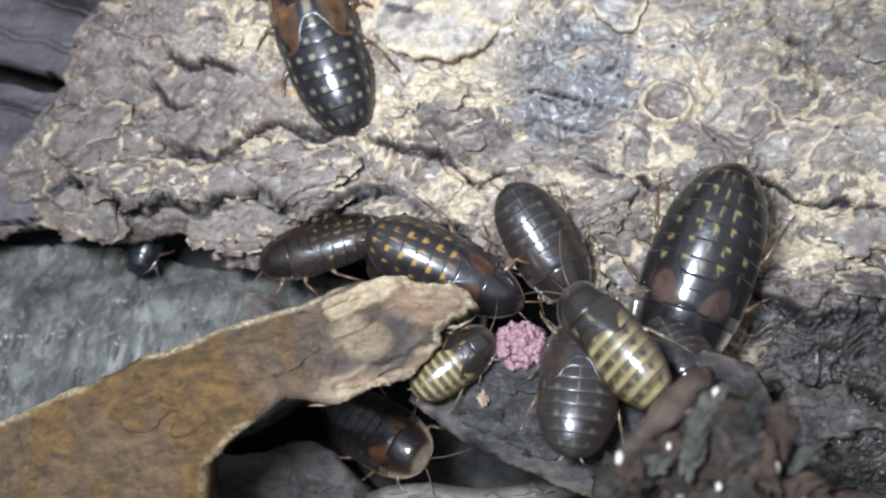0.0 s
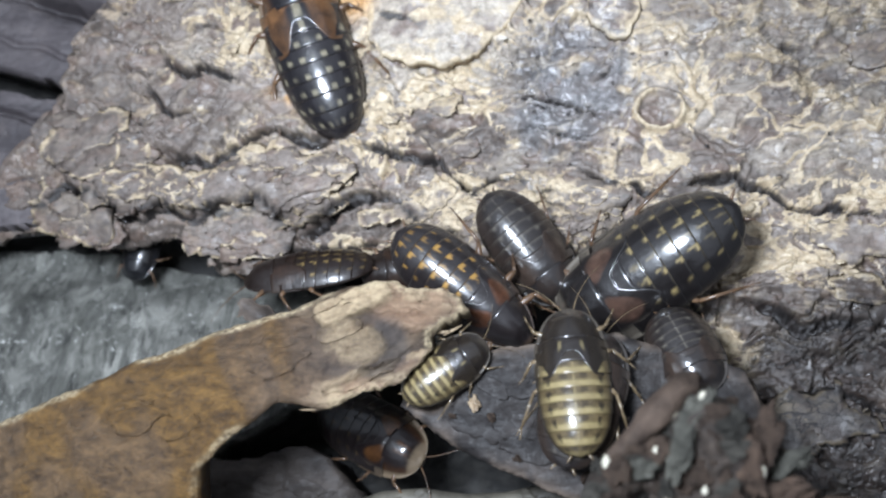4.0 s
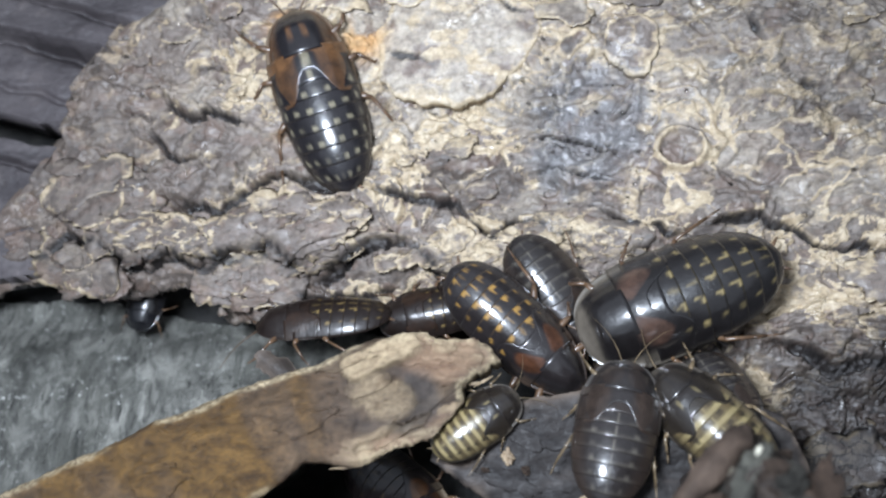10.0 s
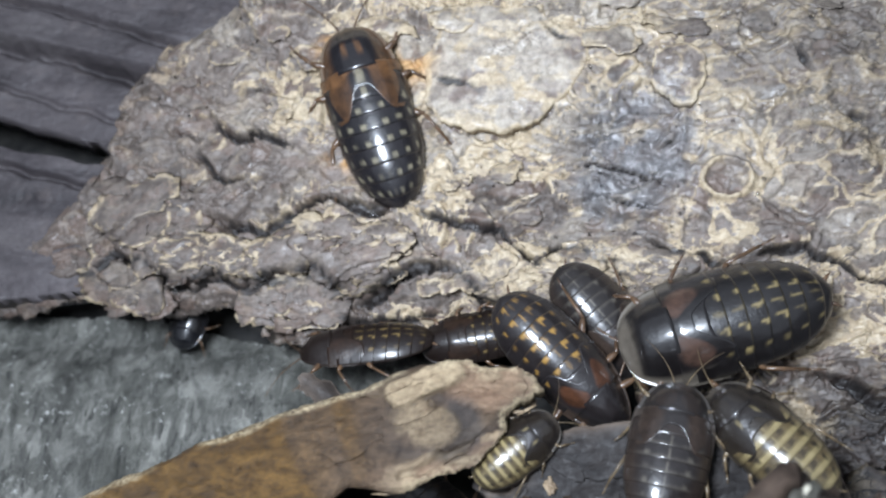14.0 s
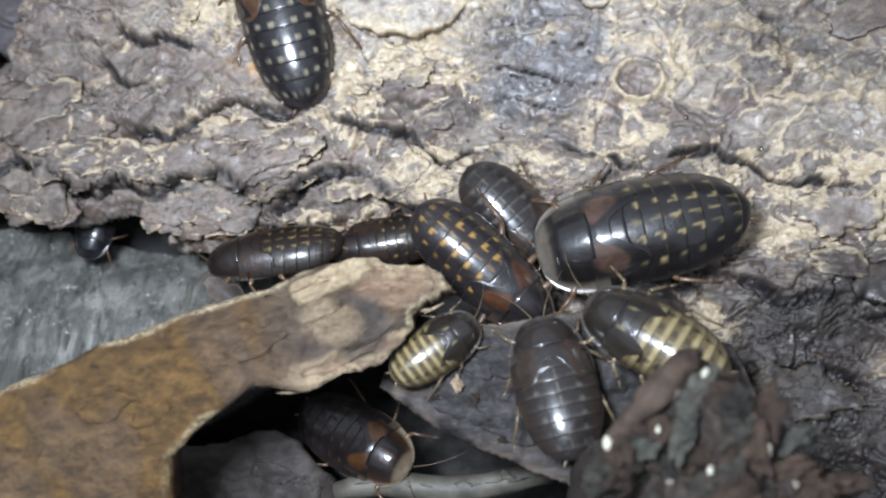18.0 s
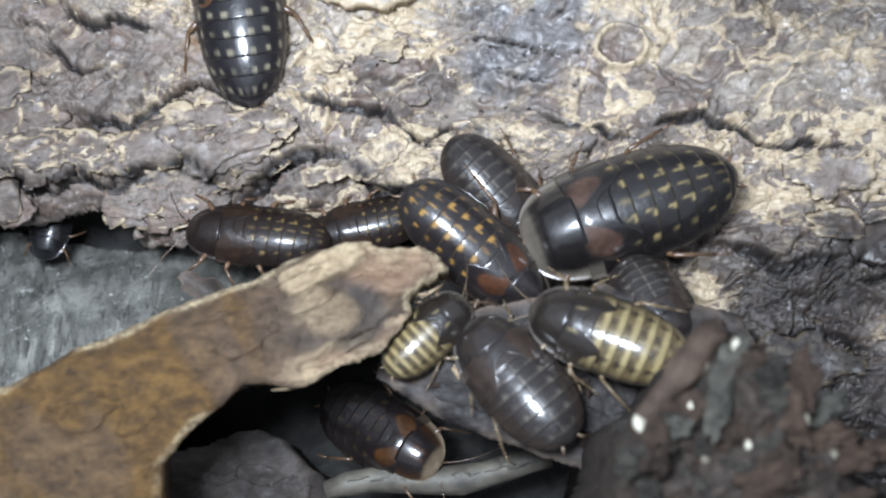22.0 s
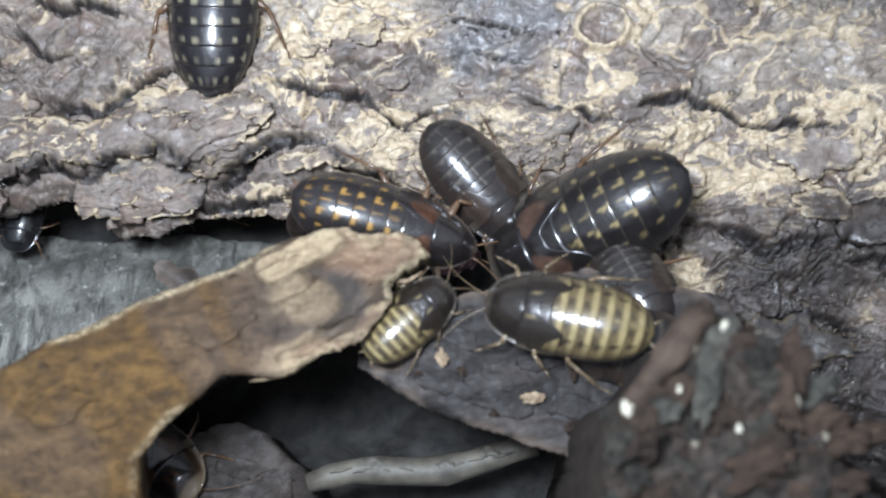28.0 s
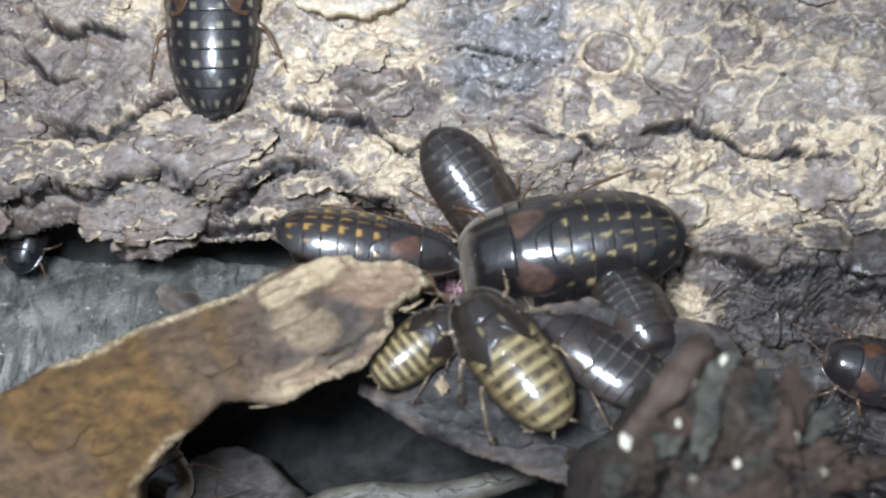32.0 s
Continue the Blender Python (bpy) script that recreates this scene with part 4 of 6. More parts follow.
def bark_strip():
    x, y = np.meshgrid(np.arange(-12.5, 1.2, 0.045), np.arange(-8.9, -1.2, 0.045))
    z, masks, edge = strip_height(x, y)
    mesh = grid_mesh("bark_strip", x, y, z, edge, 0.42 + 0.15 * fbm(x, y, 61), masks, under=0.3 * (y < -3.9 + 0.33 * (x + 3.5)))
    strip = thing("bark_strip", mesh, STRIP, "curved rusty-brown bark strip with a pale torn end", "bark")

    def pale(masks, edge, k):
        masks["bare"] = np.clip(masks["bare"] + (0.15 if k % 3 else 0.05), 0, 1)

    scales_on("torn_layer", strip, STRIP, strip_height, [(-0.75, -1.95, 0.62, 0.30, 0.05), (0.1, -1.95, 0.45, 0.4, -0.1), (-1.35, -2.45, 0.36, 0.5, 0.4), (-0.35, -2.75, 0.5, 0.25, 0.55), (-0.9, -3.25, 0.55, 0.22, 0.5),
                                                      (-1.75, -2.05, 0.4, 0.3, 0.3)], 160, 0.04, pale)
    rng = random.Random(21)
    spots_at = []
    while len(spots_at) < 9:
        fx, fy = rng.uniform(-7.5, -1.8), rng.uniform(-6.0, -2.2)
        if inside(np.array([fx]), np.array([fy]), STRIP_OUTLINE)[0] > 0.35:
            spots_at.append((fx, fy, rng.uniform(0.25, 0.6), rng.uniform(0.25, 0.5), rng.uniform(0.1, 0.6)))
    scales_on("bark_scale", strip, STRIP, strip_height, spots_at, 190, 0.025)
    for k in range(14):
        # splinters along the torn lower edge
        t = k / 13
        sx, sy = 0.55 - 2.3 * t, -2.35 - 1.55 * t + 0.12 * math.sin(9 * t)
        h = float(strip_height(np.array([sx]), np.array([sy]))[0][0])
        a = math.radians(205 + rng.uniform(-25, 25))
        p = Vector((sx, sy + 0.05, h - 0.22)) * CM
        way = Vector((math.cos(a), math.sin(a), rng.uniform(-0.2, 0.2))) * rng.uniform(0.18, 0.5) * CM
        part("splinter", tube([p - way * 0.5, p, p + way * 0.5], [0.012 * CM, 0.035 * CM, 0.008 * CM], 5), TORN_WOOD, strip)


def bark_chip():
    """A small curled flake between the strip and the slab."""
    u, v = np.meshgrid(np.linspace(-1.3, 1.3, 33), np.linspace(-1.5, 1.5, 25))
    x, y = 0.52 * u, 0.22 * v
    edge = 0.22 * (1 - np.hypot(u, 0.9 * v)) + 0.16 * (fbm(x * 4, y * 4, 88, 3) - 0.5)
    z = 0.16 * v**2 + 0.12 * u**2 + 0.08 * (fbm(x * 3, y * 3, 89, 3) - 0.5)
    rim = np.exp(-np.clip(edge, 0, 9) / 0.06)
    chip = thing("bark_chip", grid_mesh("bark_chip", x, y, z, edge, 0.06, {"edge": np.clip(0.08 + 0.5 * rim, 0, 1)}), SHARD, "small curled grey bark chip with pale edges beside the strip", "bark")
    chip.matrix_basis = pose(-0.0330, -0.0180, 0.0060, 14, 0, -38)


def bark_shard():
    border = [(-0.45, -3.55), (0.2, -3.62), (1.0, -2.6), (3.4, -2.2), (5.6, -2.8), (6.2, -4.2), (5.6, -6.2), (3.6, -5.6), (2.75, -5.15), (1.95, -4.82), (1.3, -4.62), (0.2, -4.05)]

    def height(x, y):
        edge = inside(x, y, border) + 0.12 * (fbm(x * 2, y * 2, 72, 4) - 0.5)
        z = 1.72 - 0.22 * smooth(2.0, 6.0, x) + 0.12 * (y + 4) + 0.25 * (fbm(x / 1.4, y / 1.0, 73) - 0.5) + 0.13 * (fbm(x * 1.5 + y, y * 3.5, 74, 4) - 0.5)
        rim = np.exp(-np.clip(edge, 0, 9) / 0.07)
        return z - 0.12 * rim, {"edge": np.clip(rim * 1.1 * smooth(0.35, 0.6, fbm(x * 2, y * 2, 75)), 0, 0.8)}, edge

    x, y = np.meshgrid(np.arange(-0.8, 6.6, 0.05), np.arange(-6.6, -1.8, 0.05))
    z, masks, edge = height(x, y)
    mesh = grid_mesh("bark_shard", x, y, z, edge, 0.5, masks, under=0.35 * (y < -3.2))
    shard = thing("bark_shard", mesh, SHARD, "flat dark grey-brown bark shard under feeding insects", "bark")
    scales_on("bark_scale", shard, SHARD, height, [(0.9, -3.9, 0.5, 0.35, -0.4), (1.9, -4.3, 0.6, 0.3, -0.3), (2.6, -3.6, 0.5, 0.4, 0.1), (1.2, -3.2, 0.35, 0.4, -0.5), (3.2, -4.5, 0.5, 0.4, -0.2), (2.0, -3.2, 0.4, 0.4, 0.3)], 210, 0.08)


def pale_stick():
    rng = random.Random(8)
    pts = [Vector(((-1.6 + 0.42 * k) * CM, (-5.2 + 0.10 * math.sin(k * 0.8) + 0.03 * k) * CM, (-1.5 + 0.02 * k) * CM)) for k in range(11)]
    bm = tube(pts, [(0.16 + 0.12 * math.sin(math.pi * (k + 1) / 12) + rng.uniform(-0.02, 0.02)) * CM for k in range(11)], 10)
    mesh = bpy.data.meshes.new("pale_stick")
    bm.to_mesh(mesh)
    bm.free()
    mesh.polygons.foreach_set("use_smooth", np.ones(len(mesh.polygons), bool))
    stick = thing("stick", mesh, PALE_WOOD, "pale bare stick lying in the dark hollow", "stick")
    for k in (3, 6, 8):
        part("knot", lump(0.17 * CM, k, 0.5, 3, (1.3, 0.9, 0.8)), PALE_WOOD, stick).location = pts[k] + Vector((0, 0.06, 0.14)) * CM
    for k in range(1, 9):
        p, q = pts[k] + Vector((0, 0.05 * math.sin(k * 2.1), 0.24)) * CM, pts[k + 1] + Vector((0, 0.05 * math.sin(k * 1.3), 0.22)) * CM
        part("fibre", tube([p, p.lerp(q, 0.5) + Vector((0, 0, 0.02)) * CM, q], [0.01 * CM, 0.03 * CM, 0.008 * CM], 5), PALE_WOOD, stick)


def crumb_heap():
    """A clump of soil, bark bits and droppings close to the camera."""
    heap = tagged(new("crumb_heap"), "clump of brown and grey soil crumbs with pale bits", "soil clump")
    heap.location = (4.9 * CM, -5.9 * CM, 0)
    border = [(-2.3, -0.2), (-1.95, 1.15), (-1.1, 2.05), (-0.3, 2.5), (0.25, 2.2), (0.75, 1.6), (1.3, 1.15), (1.6, -0.4), (1.4, -3.2), (-1.6, -3.2)]

    def top(hx, hy):
        edge = inside(hx, hy, border) + 0.5 * (fbm(hx * 1.2, hy * 1.2, 86, 3) - 0.5)
        ridge = line_distance(hx, hy, [(-1.75, 0.75), (-0.9, 1.5), (-0.25, 1.9), (-0.2, 0.4), (0.6, -0.4)])
        return edge, 5.35 - 0.5 * ridge - 3.2 * np.exp(-np.clip(edge, 0, 9) / 0.12) + 1.0 * (fbm(hx * 1.3, hy * 1.3, 82, 4) - 0.5) + 0.45 * (fbm(hx * 3.5, hy * 3.5, 84, 3) - 0.5)

    x, y = np.meshgrid(np.arange(-3.0, 2.4, 0.055), np.arange(-3.6, 2.8, 0.055))
    edge, high = top(x, y)
    part("clump", grid_mesh("clump", x, y, high, edge, high + 0.7), CLUMP, heap)
    rng = random.Random(12)
    for k in range(280):
        cx, cy = rng.uniform(-2.2, 1.5), rng.uniform(-2.6, 2.1)
        room, h = [float(v[0]) for v in top(np.array([cx]), np.array([cy]))]
        if room < 0.08:
            continue
        which = rng.random()
        material, size = (CRUMB if cx < 0.2 or which < 0.2 else RED_CRUMB, 0.05 + 0.22 * rng.random() ** 2) if which < 0.56 else ((GREY_CRUMB, 0.05 + 0.2 * rng.random() ** 2) if which < 0.93 else (PALE_CRUMB, rng.uniform(0.03, 0.07)))
        ob = part("crumb" if material is not PALE_CRUMB else "pale_bit", lump(size * CM, k, 0.9, 3, (1, rng.uniform(0.5, 1.0), rng.uniform(0.4, 0.8))), material, heap)
        ob.matrix_basis = pose(cx * CM, cy * CM, (h + 0.15 * size) * CM, rng.uniform(-40, 40), rng.uniform(-40, 40), rng.uniform(0, 360))
        ob.data.polygons.foreach_set("use_smooth", np.zeros(len(ob.data.polygons), bool))
    # a brown sliver leaning on the clump
    way = [Vector((-1.72, 0.98, 5.0)), Vector((-1.35, 1.42, 5.15)), Vector((-0.95, 1.85, 5.2)), Vector((-0.62, 2.2, 5.0)), Vector((-0.42, 2.45, 4.7))]
    rod = tube([p * CM for p in way], [0.09 * CM, 0.18 * CM, 0.22 * CM, 0.24 * CM, 0.12 * CM], 14)
    bmesh.ops.subdivide_edges(rod, edges=rod.edges[:], cuts=2, use_grid_fill=True)
    for v in rod.verts:
        v.co += Vector((noise.noise(v.co * 330), noise.noise(v.co * 330 + Vector((3, 1, 7))), noise.noise(v.co * 500 + Vector((9, 4, 2))))) * 0.08 * CM
    part("sliver", rod, SLIVER, heap, "smooth reddish-brown bark sliver")
    for cx, cy, cz, size in ((-1.68, 1.08, 5.2, 0.10), (-0.35, 2.0, 5.4, 0.08), (-1.02, 1.28, 5.35, 0.04), (-0.36, 0.72, 5.5, 0.05), (0.42, 1.0, 5.4, 0.07), (-2.0, -0.15, 4.9, 0.05)):
        ob = part("pale_bit", lump(size * CM, cx, 0.45, 3, (0.85, 1.15, 0.8)), WHITE_BIT, heap)
        ob.location = (cx * CM, cy * CM, cz * CM)
    for cx, cy, cz, size, turn, red in ((-0.45, 1.75, 5.35, 0.30, 55, 0), (-0.62, 1.45, 5.4, 0.26, 70, 0), (-0.72, 1.1, 5.35, 0.2, 80, 0), (-1.2, 1.0, 5.3, 0.2, 20, 0), (0.48, 1.45, 5.1, 0.34, 80, 1), (0.30, 1.05, 5.25, 0.3, 100, 1),
                                        (0.75, 0.75, 5.0, 0.3, 10, 1), (-0.1, 0.25, 5.4, 0.36, 15, 1), (1.15, 0.55, 4.8, 0.4, 5, 1), (0.9, 1.2, 4.9, 0.22, 40, 0)):
        ob = part("red_lump" if red else "ash_lump", lump(size * CM, cx * 5, 0.8, 4, (1.25, 0.6, 0.6)), RED_CRUMB if red else ASH_CRUMB, heap)
        ob.matrix_basis = pose(cx * CM, cy * CM, cz * CM, 0, 0, turn)


def fruit():
    heap = tagged(new("food_lump"), "wet pink lump of mashed fruit being eaten", "food")
    rng = random.Random(3)
    for k in range(150):
        ob = part("pulp_grain", lump(rng.uniform(0.05, 0.10) * CM, k + 40, 0.8, 2), FOOD, heap)
        a, r = rng.uniform(0, 6.28), 0.46 * math.sqrt(rng.random())
        ob.location = (r * math.cos(a) * CM, r * math.sin(a) * 0.85 * CM, (rng.uniform(-0.1, 0.1) + 0.28 * (1 - (r / 0.55) ** 2)) * CM)
    return heap


def loose_crumbs():
    """Single crumbs of food and wood dust on the shard."""
    rng = random.Random(6)
    for cx, cy, cz, size in ((0.95, -3.55, 1.86, 0.10), (1.25, -3.75, 1.8, 0.07), (2.35, -4.25, 1.78, 0.12), (3.0, -3.9, 1.8, 0.08), (1.7, -4.45, 1.72, 0.06), (2.9, -4.75, 1.7, 0.09), (0.55, -3.75, 1.82, 0.05)):
        mesh = bpy.data.meshes.new("crumb")
        bm = lump(size * CM, cx * 7, 0.8, 3, (1.3, 0.8, 0.7))
        bm.to_mesh(mesh)
        bm.free()
        ob = thing("food_crumb", mesh, TORN_WOOD if size > 0.09 else CRUMB, "small crumb of food lying on dark bark", "crumb", "crumbs on the shard")
        ob.matrix_basis = pose(cx * CM, cy * CM, cz * CM, 0, 0, rng.uniform(0, 360))


def droplets():
    """Tiny water drops that glint on the damp bark."""
    rng = random.Random(33)
    spots_at = [(rng.uniform(-8, 8), rng.uniform(0.5, 6)) if rng.random() < 0.5 else (rng.uniform(0.9, 4.0), rng.uniform(1.6, 4.4)) for k in range(300)]
    x, y = np.array([p[0] for p in spots_at]), np.array([p[1] for p in spots_at])
    room, high = inside(x, y, BARK_EDGE), bark_height(x, y)[0]
    bm = bmesh.new()
    for px, py, free, z in zip(x, y, room, high):
        if free < 0.4:
            continue
        r = (0.014 + 0.045 * rng.random() ** 3) * CM
        bmesh.ops.create_icosphere(bm, subdivisions=2, radius=1, matrix=Matrix.Translation((px * CM, py * CM, (z + 0.01) * CM)) @ Matrix.Diagonal((r * rng.uniform(0.8, 1.6), r, r * 0.6, 1)))
    mesh = bpy.data.meshes.new("droplets")
    bm.to_mesh(mesh)
    bm.free()
    mesh.polygons.foreach_set("use_smooth", np.ones(len(mesh.polygons), bool))
    thing("water_droplets", mesh, WATER, "tiny clear water droplets scattered over damp bark", "water droplets", kind="stuff")


# ---- cockroaches ----


def outline(s, wide, taper=0.92):
    """Half width of the body at s, from the front (0) to the tail (1), in body lengths."""
    q = np.clip(s, 0.0005, 0.9995) ** taper
    return wide * (1 - np.abs(2 * q - 1) ** 2.9) ** 0.52


def crown(s, tall):
    arch = (1 - np.abs(2 * np.clip(s, 0, 1) - 1.0) ** 2.8) ** 0.75
    return tall * np.where(s < 0.5, 0.38 + 0.62 * arch, 0.12 + 0.88 * arch)


def spots(style, seg, s, u):
    """Masks of the marks, warm patches and pale rim on a plate; seg 0 is the pronotum, 1 the wing pads, 2 the metanotum, 3 to 9 the abdomen; s runs 0 to 1 along the plate."""
    a = np.abs(u)
    wob = 0.05 * (fbm(u * 7 + seg * 3.1, s * 3 + seg, 5, 2) - 0.5)

    def blob(at, wide, s0, s1):
        return smooth(wide, wide * 0.6, np.abs(a - at + wob)) * smooth(s0 - 0.12, s0 + 0.05, s + 2 * wob) * smooth(s1 + 0.1, s1 - 0.08, s)

    def oval(at, wide, s0, tall):
        return smooth(1.25, 0.7, ((a - at) / wide) ** 2 + ((s - s0 + wob) / tall) ** 2)

    zero = 0 * u
    mark, orange, rim = zero, zero, zero
    if seg == 0:
        edge = np.minimum((1 - a) * 0.9, s * 0.62) + 0.6 * wob
        if style == "black_large":
            rim = smooth(0.21, 0.13, edge)
        elif style == "black":
            rim = smooth(0.12, 0.04, edge) * 0.6
            orange = 0.55 * smooth(0.62, 0.85, a + 0.15 * s) + 0.9 * blob(0.22, 0.10, 0.45, 0.65)
        elif style in ("striped", "dark"):
            rim = smooth(0.16, 0.05, edge) * 0.6
            orange = (0.05 if style == "striped" else 0.4) * oval(0.35, 0.3, 0.6, 0.3)
        else:
            rim = smooth(0.10, 0.02, edge) * 0.7
        if style == "russet":
            rim = smooth(0.20, 0.13, edge)
            orange = smooth(0.5, 0.8, a) * 0.6 + 0.8 * blob(0.15, 0.08, 0.4, 0.7)
    elif seg == 1:
        if style == "black":
            orange = np.clip(smooth(0.20, 0.34, a) * (0.55 + 0.4 * smooth(0.45, 0.2, s)) + 0.8 * smooth(0.30, 0.15, s), 0, 1)
            mark = 0.8 * blob(0.0, 0.12, 0.3, 0.9)
            rim = smooth(0.90, 0.97, a) * 0.5
        elif style in ("black_large", "brown_spotted", "russet"):
            orange = oval(0.44, 0.28, 0.36, 0.32) * (0.75 if style == "black_large" else 0.9)
            rim = smooth(0.74, 0.86, a + 0.5 * wob) * (0.8 if style == "black_large" else 0.5)
        elif style == "striped":
            rim = smooth(0.85, 0.97, a) * 0.6
            orange = 0.05 * smooth(0.3, 0.6, a)
            mark = 0.5 * blob(0.3, 0.05, 0.3, 0.6)
        else:
            orange = 0.85 * smooth(0.18, 0.4, a)
            rim = smooth(0.7, 0.95, a) * 0.6
    elif seg == 2:
        orange = zero + (0.4 if style in ("shade", "dark") else (0.1 if style == "striped" else 0.0))
        mark = 0.7 * blob(0.0, 0.09, 0.5, 0.9) if style == "black" else zero
    else:
        if style == "black":
            mark = 0.15 * blob(0.0, 0.07, 0.6, 0.9) + blob(0.27, 0.085, 0.68, 0.88) + blob(0.60, 0.07, 0.64, 0.82) + 0.9 * blob(0.86, 0.035, 0.5, 0.8)
        elif style in ("black_large", "brown_spotted", "russet", "shade"):
            mark = (0.9 if seg in (5, 6, 7) else 0.4) * blob(0.0, 0.045, 0.45, 0.9) + blob(0.33, 0.11 if style == "brown_spotted" else 0.07, 0.76 if style == "brown_spotted" else 0.84, 0.97) + 0.9 * blob(0.29, 0.022, 0.5, 0.92) + blob(0.70, 0.036, 0.70, 0.92) + 0.12 * smooth(0.92, 0.97, s) * smooth(0.7, 0.5, a)
        elif style == "striped":
            orange = smooth(0.99, 0.85, a) * (0.95 - 0.85 * blob(0.68, 0.07, 0.35, 0.8) - 0.5 * blob(0.25, 0.12, 0.1, 0.45))
            mark = np.maximum(blob(0.0, 0.97, 0.62, 0.93), 0.7 * blob(0.0, 0.04, 0.05, 0.9)) * (1 - 0.7 * blob(0.68, 0.05, 0.3, 0.8)) * (0.75 + 0.25 * smooth(0.1, 0.3, a))
        else:
            orange = 0.6 * smooth(0.5, 0.9, a) + 0 * s
            mark = 0.5 * blob(0.0, 0.035, 0.3, 0.9) + 0.22 * blob(0.0, 0.9, 0.8, 0.95) + 0.35 * blob(0.5, 0.07, 0.6, 0.85)
        if style == "russet":
            mark = mark * 0.3
        rim = smooth(0.94, 0.99, a) * (0.5 if style in ("striped", "black", "black_large") else 0.3)
        if style != "striped":
            mark = mark * (0.35 + 0.65 * smooth(0.16, 0.36, vnoise(u * 5 + seg * 7.7, 0 * s + seg * 3.3, 12)))
            mark = mark * (1.0, 1.0, 1.0, 1.0, 0.9, 0.6, 0.0)[seg - 3]
        else:
            mark, orange = mark * (1.0 if seg < 9 else 0.4), orange * (1.0 if seg < 9 else 0.6)
    return np.clip(mark, 0, 1), np.clip(orange, 0, 1), np.clip(rim, 0, 1)


def plate_mesh(name, style, seg, s0, s1, long, wide, tall, rows, taper, columns=45):
    """One overlapping plate of the back, a closed thin shell; plate 1 runs back into two wing pads."""
    s_local, u = np.meshgrid(np.linspace(0, 1, rows), np.linspace(-1, 1, columns), indexing="ij")
    a = np.abs(u)
    lap = 0.014 if s1 < 0.99 else 0.0
    rear = s1 + lap - (0.026 * a**2 if seg > 2 else 0.0)
    lead = s0 - (0.026 * a**2 if seg > 2 else 0.0)
    lift = 0.0030 * s_local**2 * (s1 < 0.99)
    if seg == 0:
        rear, lift = rear - 0.02 * a**3, 0.012 * s_local
    elif seg == 1:
        rear = rear + 0.155 * smooth(0.10, 0.60, a) - 0.05 * smooth(0.78, 1.0, a)
        lift = 0.003 + 0.0075 * smooth(0.0, 0.5, s_local)
    elif seg == 2:
        rear, lift = rear + 0.05 * smooth(0.2, 0.7, a), 0.0055 * s_local
    s = np.clip(lead + (rear - lead) * s_local, 0.0, 0.9995)
    w = outline(s, wide, taper) * (1 + 0.025 * s_local * (seg > 2) + 0.03 * (seg == 1))
    dome = np.clip(1 - (a / (0.88 if seg == 0 else (0.95 if seg == 1 else 1.0))) ** 2.2, 0, 1) ** 0.9
    if seg == 0:
        dome = dome * (0.25 + 0.75 * smooth(0.0, 0.11, s))
    x, y = w * u, 0.5 - s
    swell = (0.0014 if seg > 2 else 0.0) * np.sin(np.pi * np.clip(s_local * 1.02, 0, 1)) ** 0.8
    z = crown(s, tall) * dome + swell * (0.3 + 0.7 * dome) + lift * (0.4 + 0.6 * dome) + 0.022
    low = z - 0.005 - 0.004 * dome
    mark, orange, rim = spots(style, seg, s_local, u)
    n = rows * columns
    idx = np.arange(n).reshape(rows, columns)
    quads = np.stack([idx[:-1, :-1], idx[1:, :-1], idx[1:, 1:], idx[:-1, 1:]], -1).reshape(-1, 4)
    loop = np.concatenate([idx[0, :], idx[1:, -1], idx[-1, -2::-1], idx[-2:0:-1, 0]])
    nxt = np.roll(loop, -1)
    sides = np.stack([loop, nxt, nxt + n, loop + n], -1)
    faces = np.concatenate([quads, quads[:, ::-1] + n, sides])
    verts = np.concatenate([np.stack([x, y, z], -1).reshape(-1, 3), np.stack([x * 0.985, y, low], -1).reshape(-1, 3)]) * long
    mesh = bpy.data.meshes.new(name)
    mesh.from_pydata(verts.tolist(), [], faces.tolist())
    mesh.polygons.foreach_set("use_smooth", np.ones(len(mesh.polygons), bool))
    for key, values in (("mark", mark), ("orange", orange), ("rim", rim)):
        layer = mesh.attributes.new(key, "FLOAT", "POINT")
        layer.data.foreach_set("value", np.concatenate([values.ravel(), values.ravel()]).astype(np.float32))
    mesh.update()
    return mesh


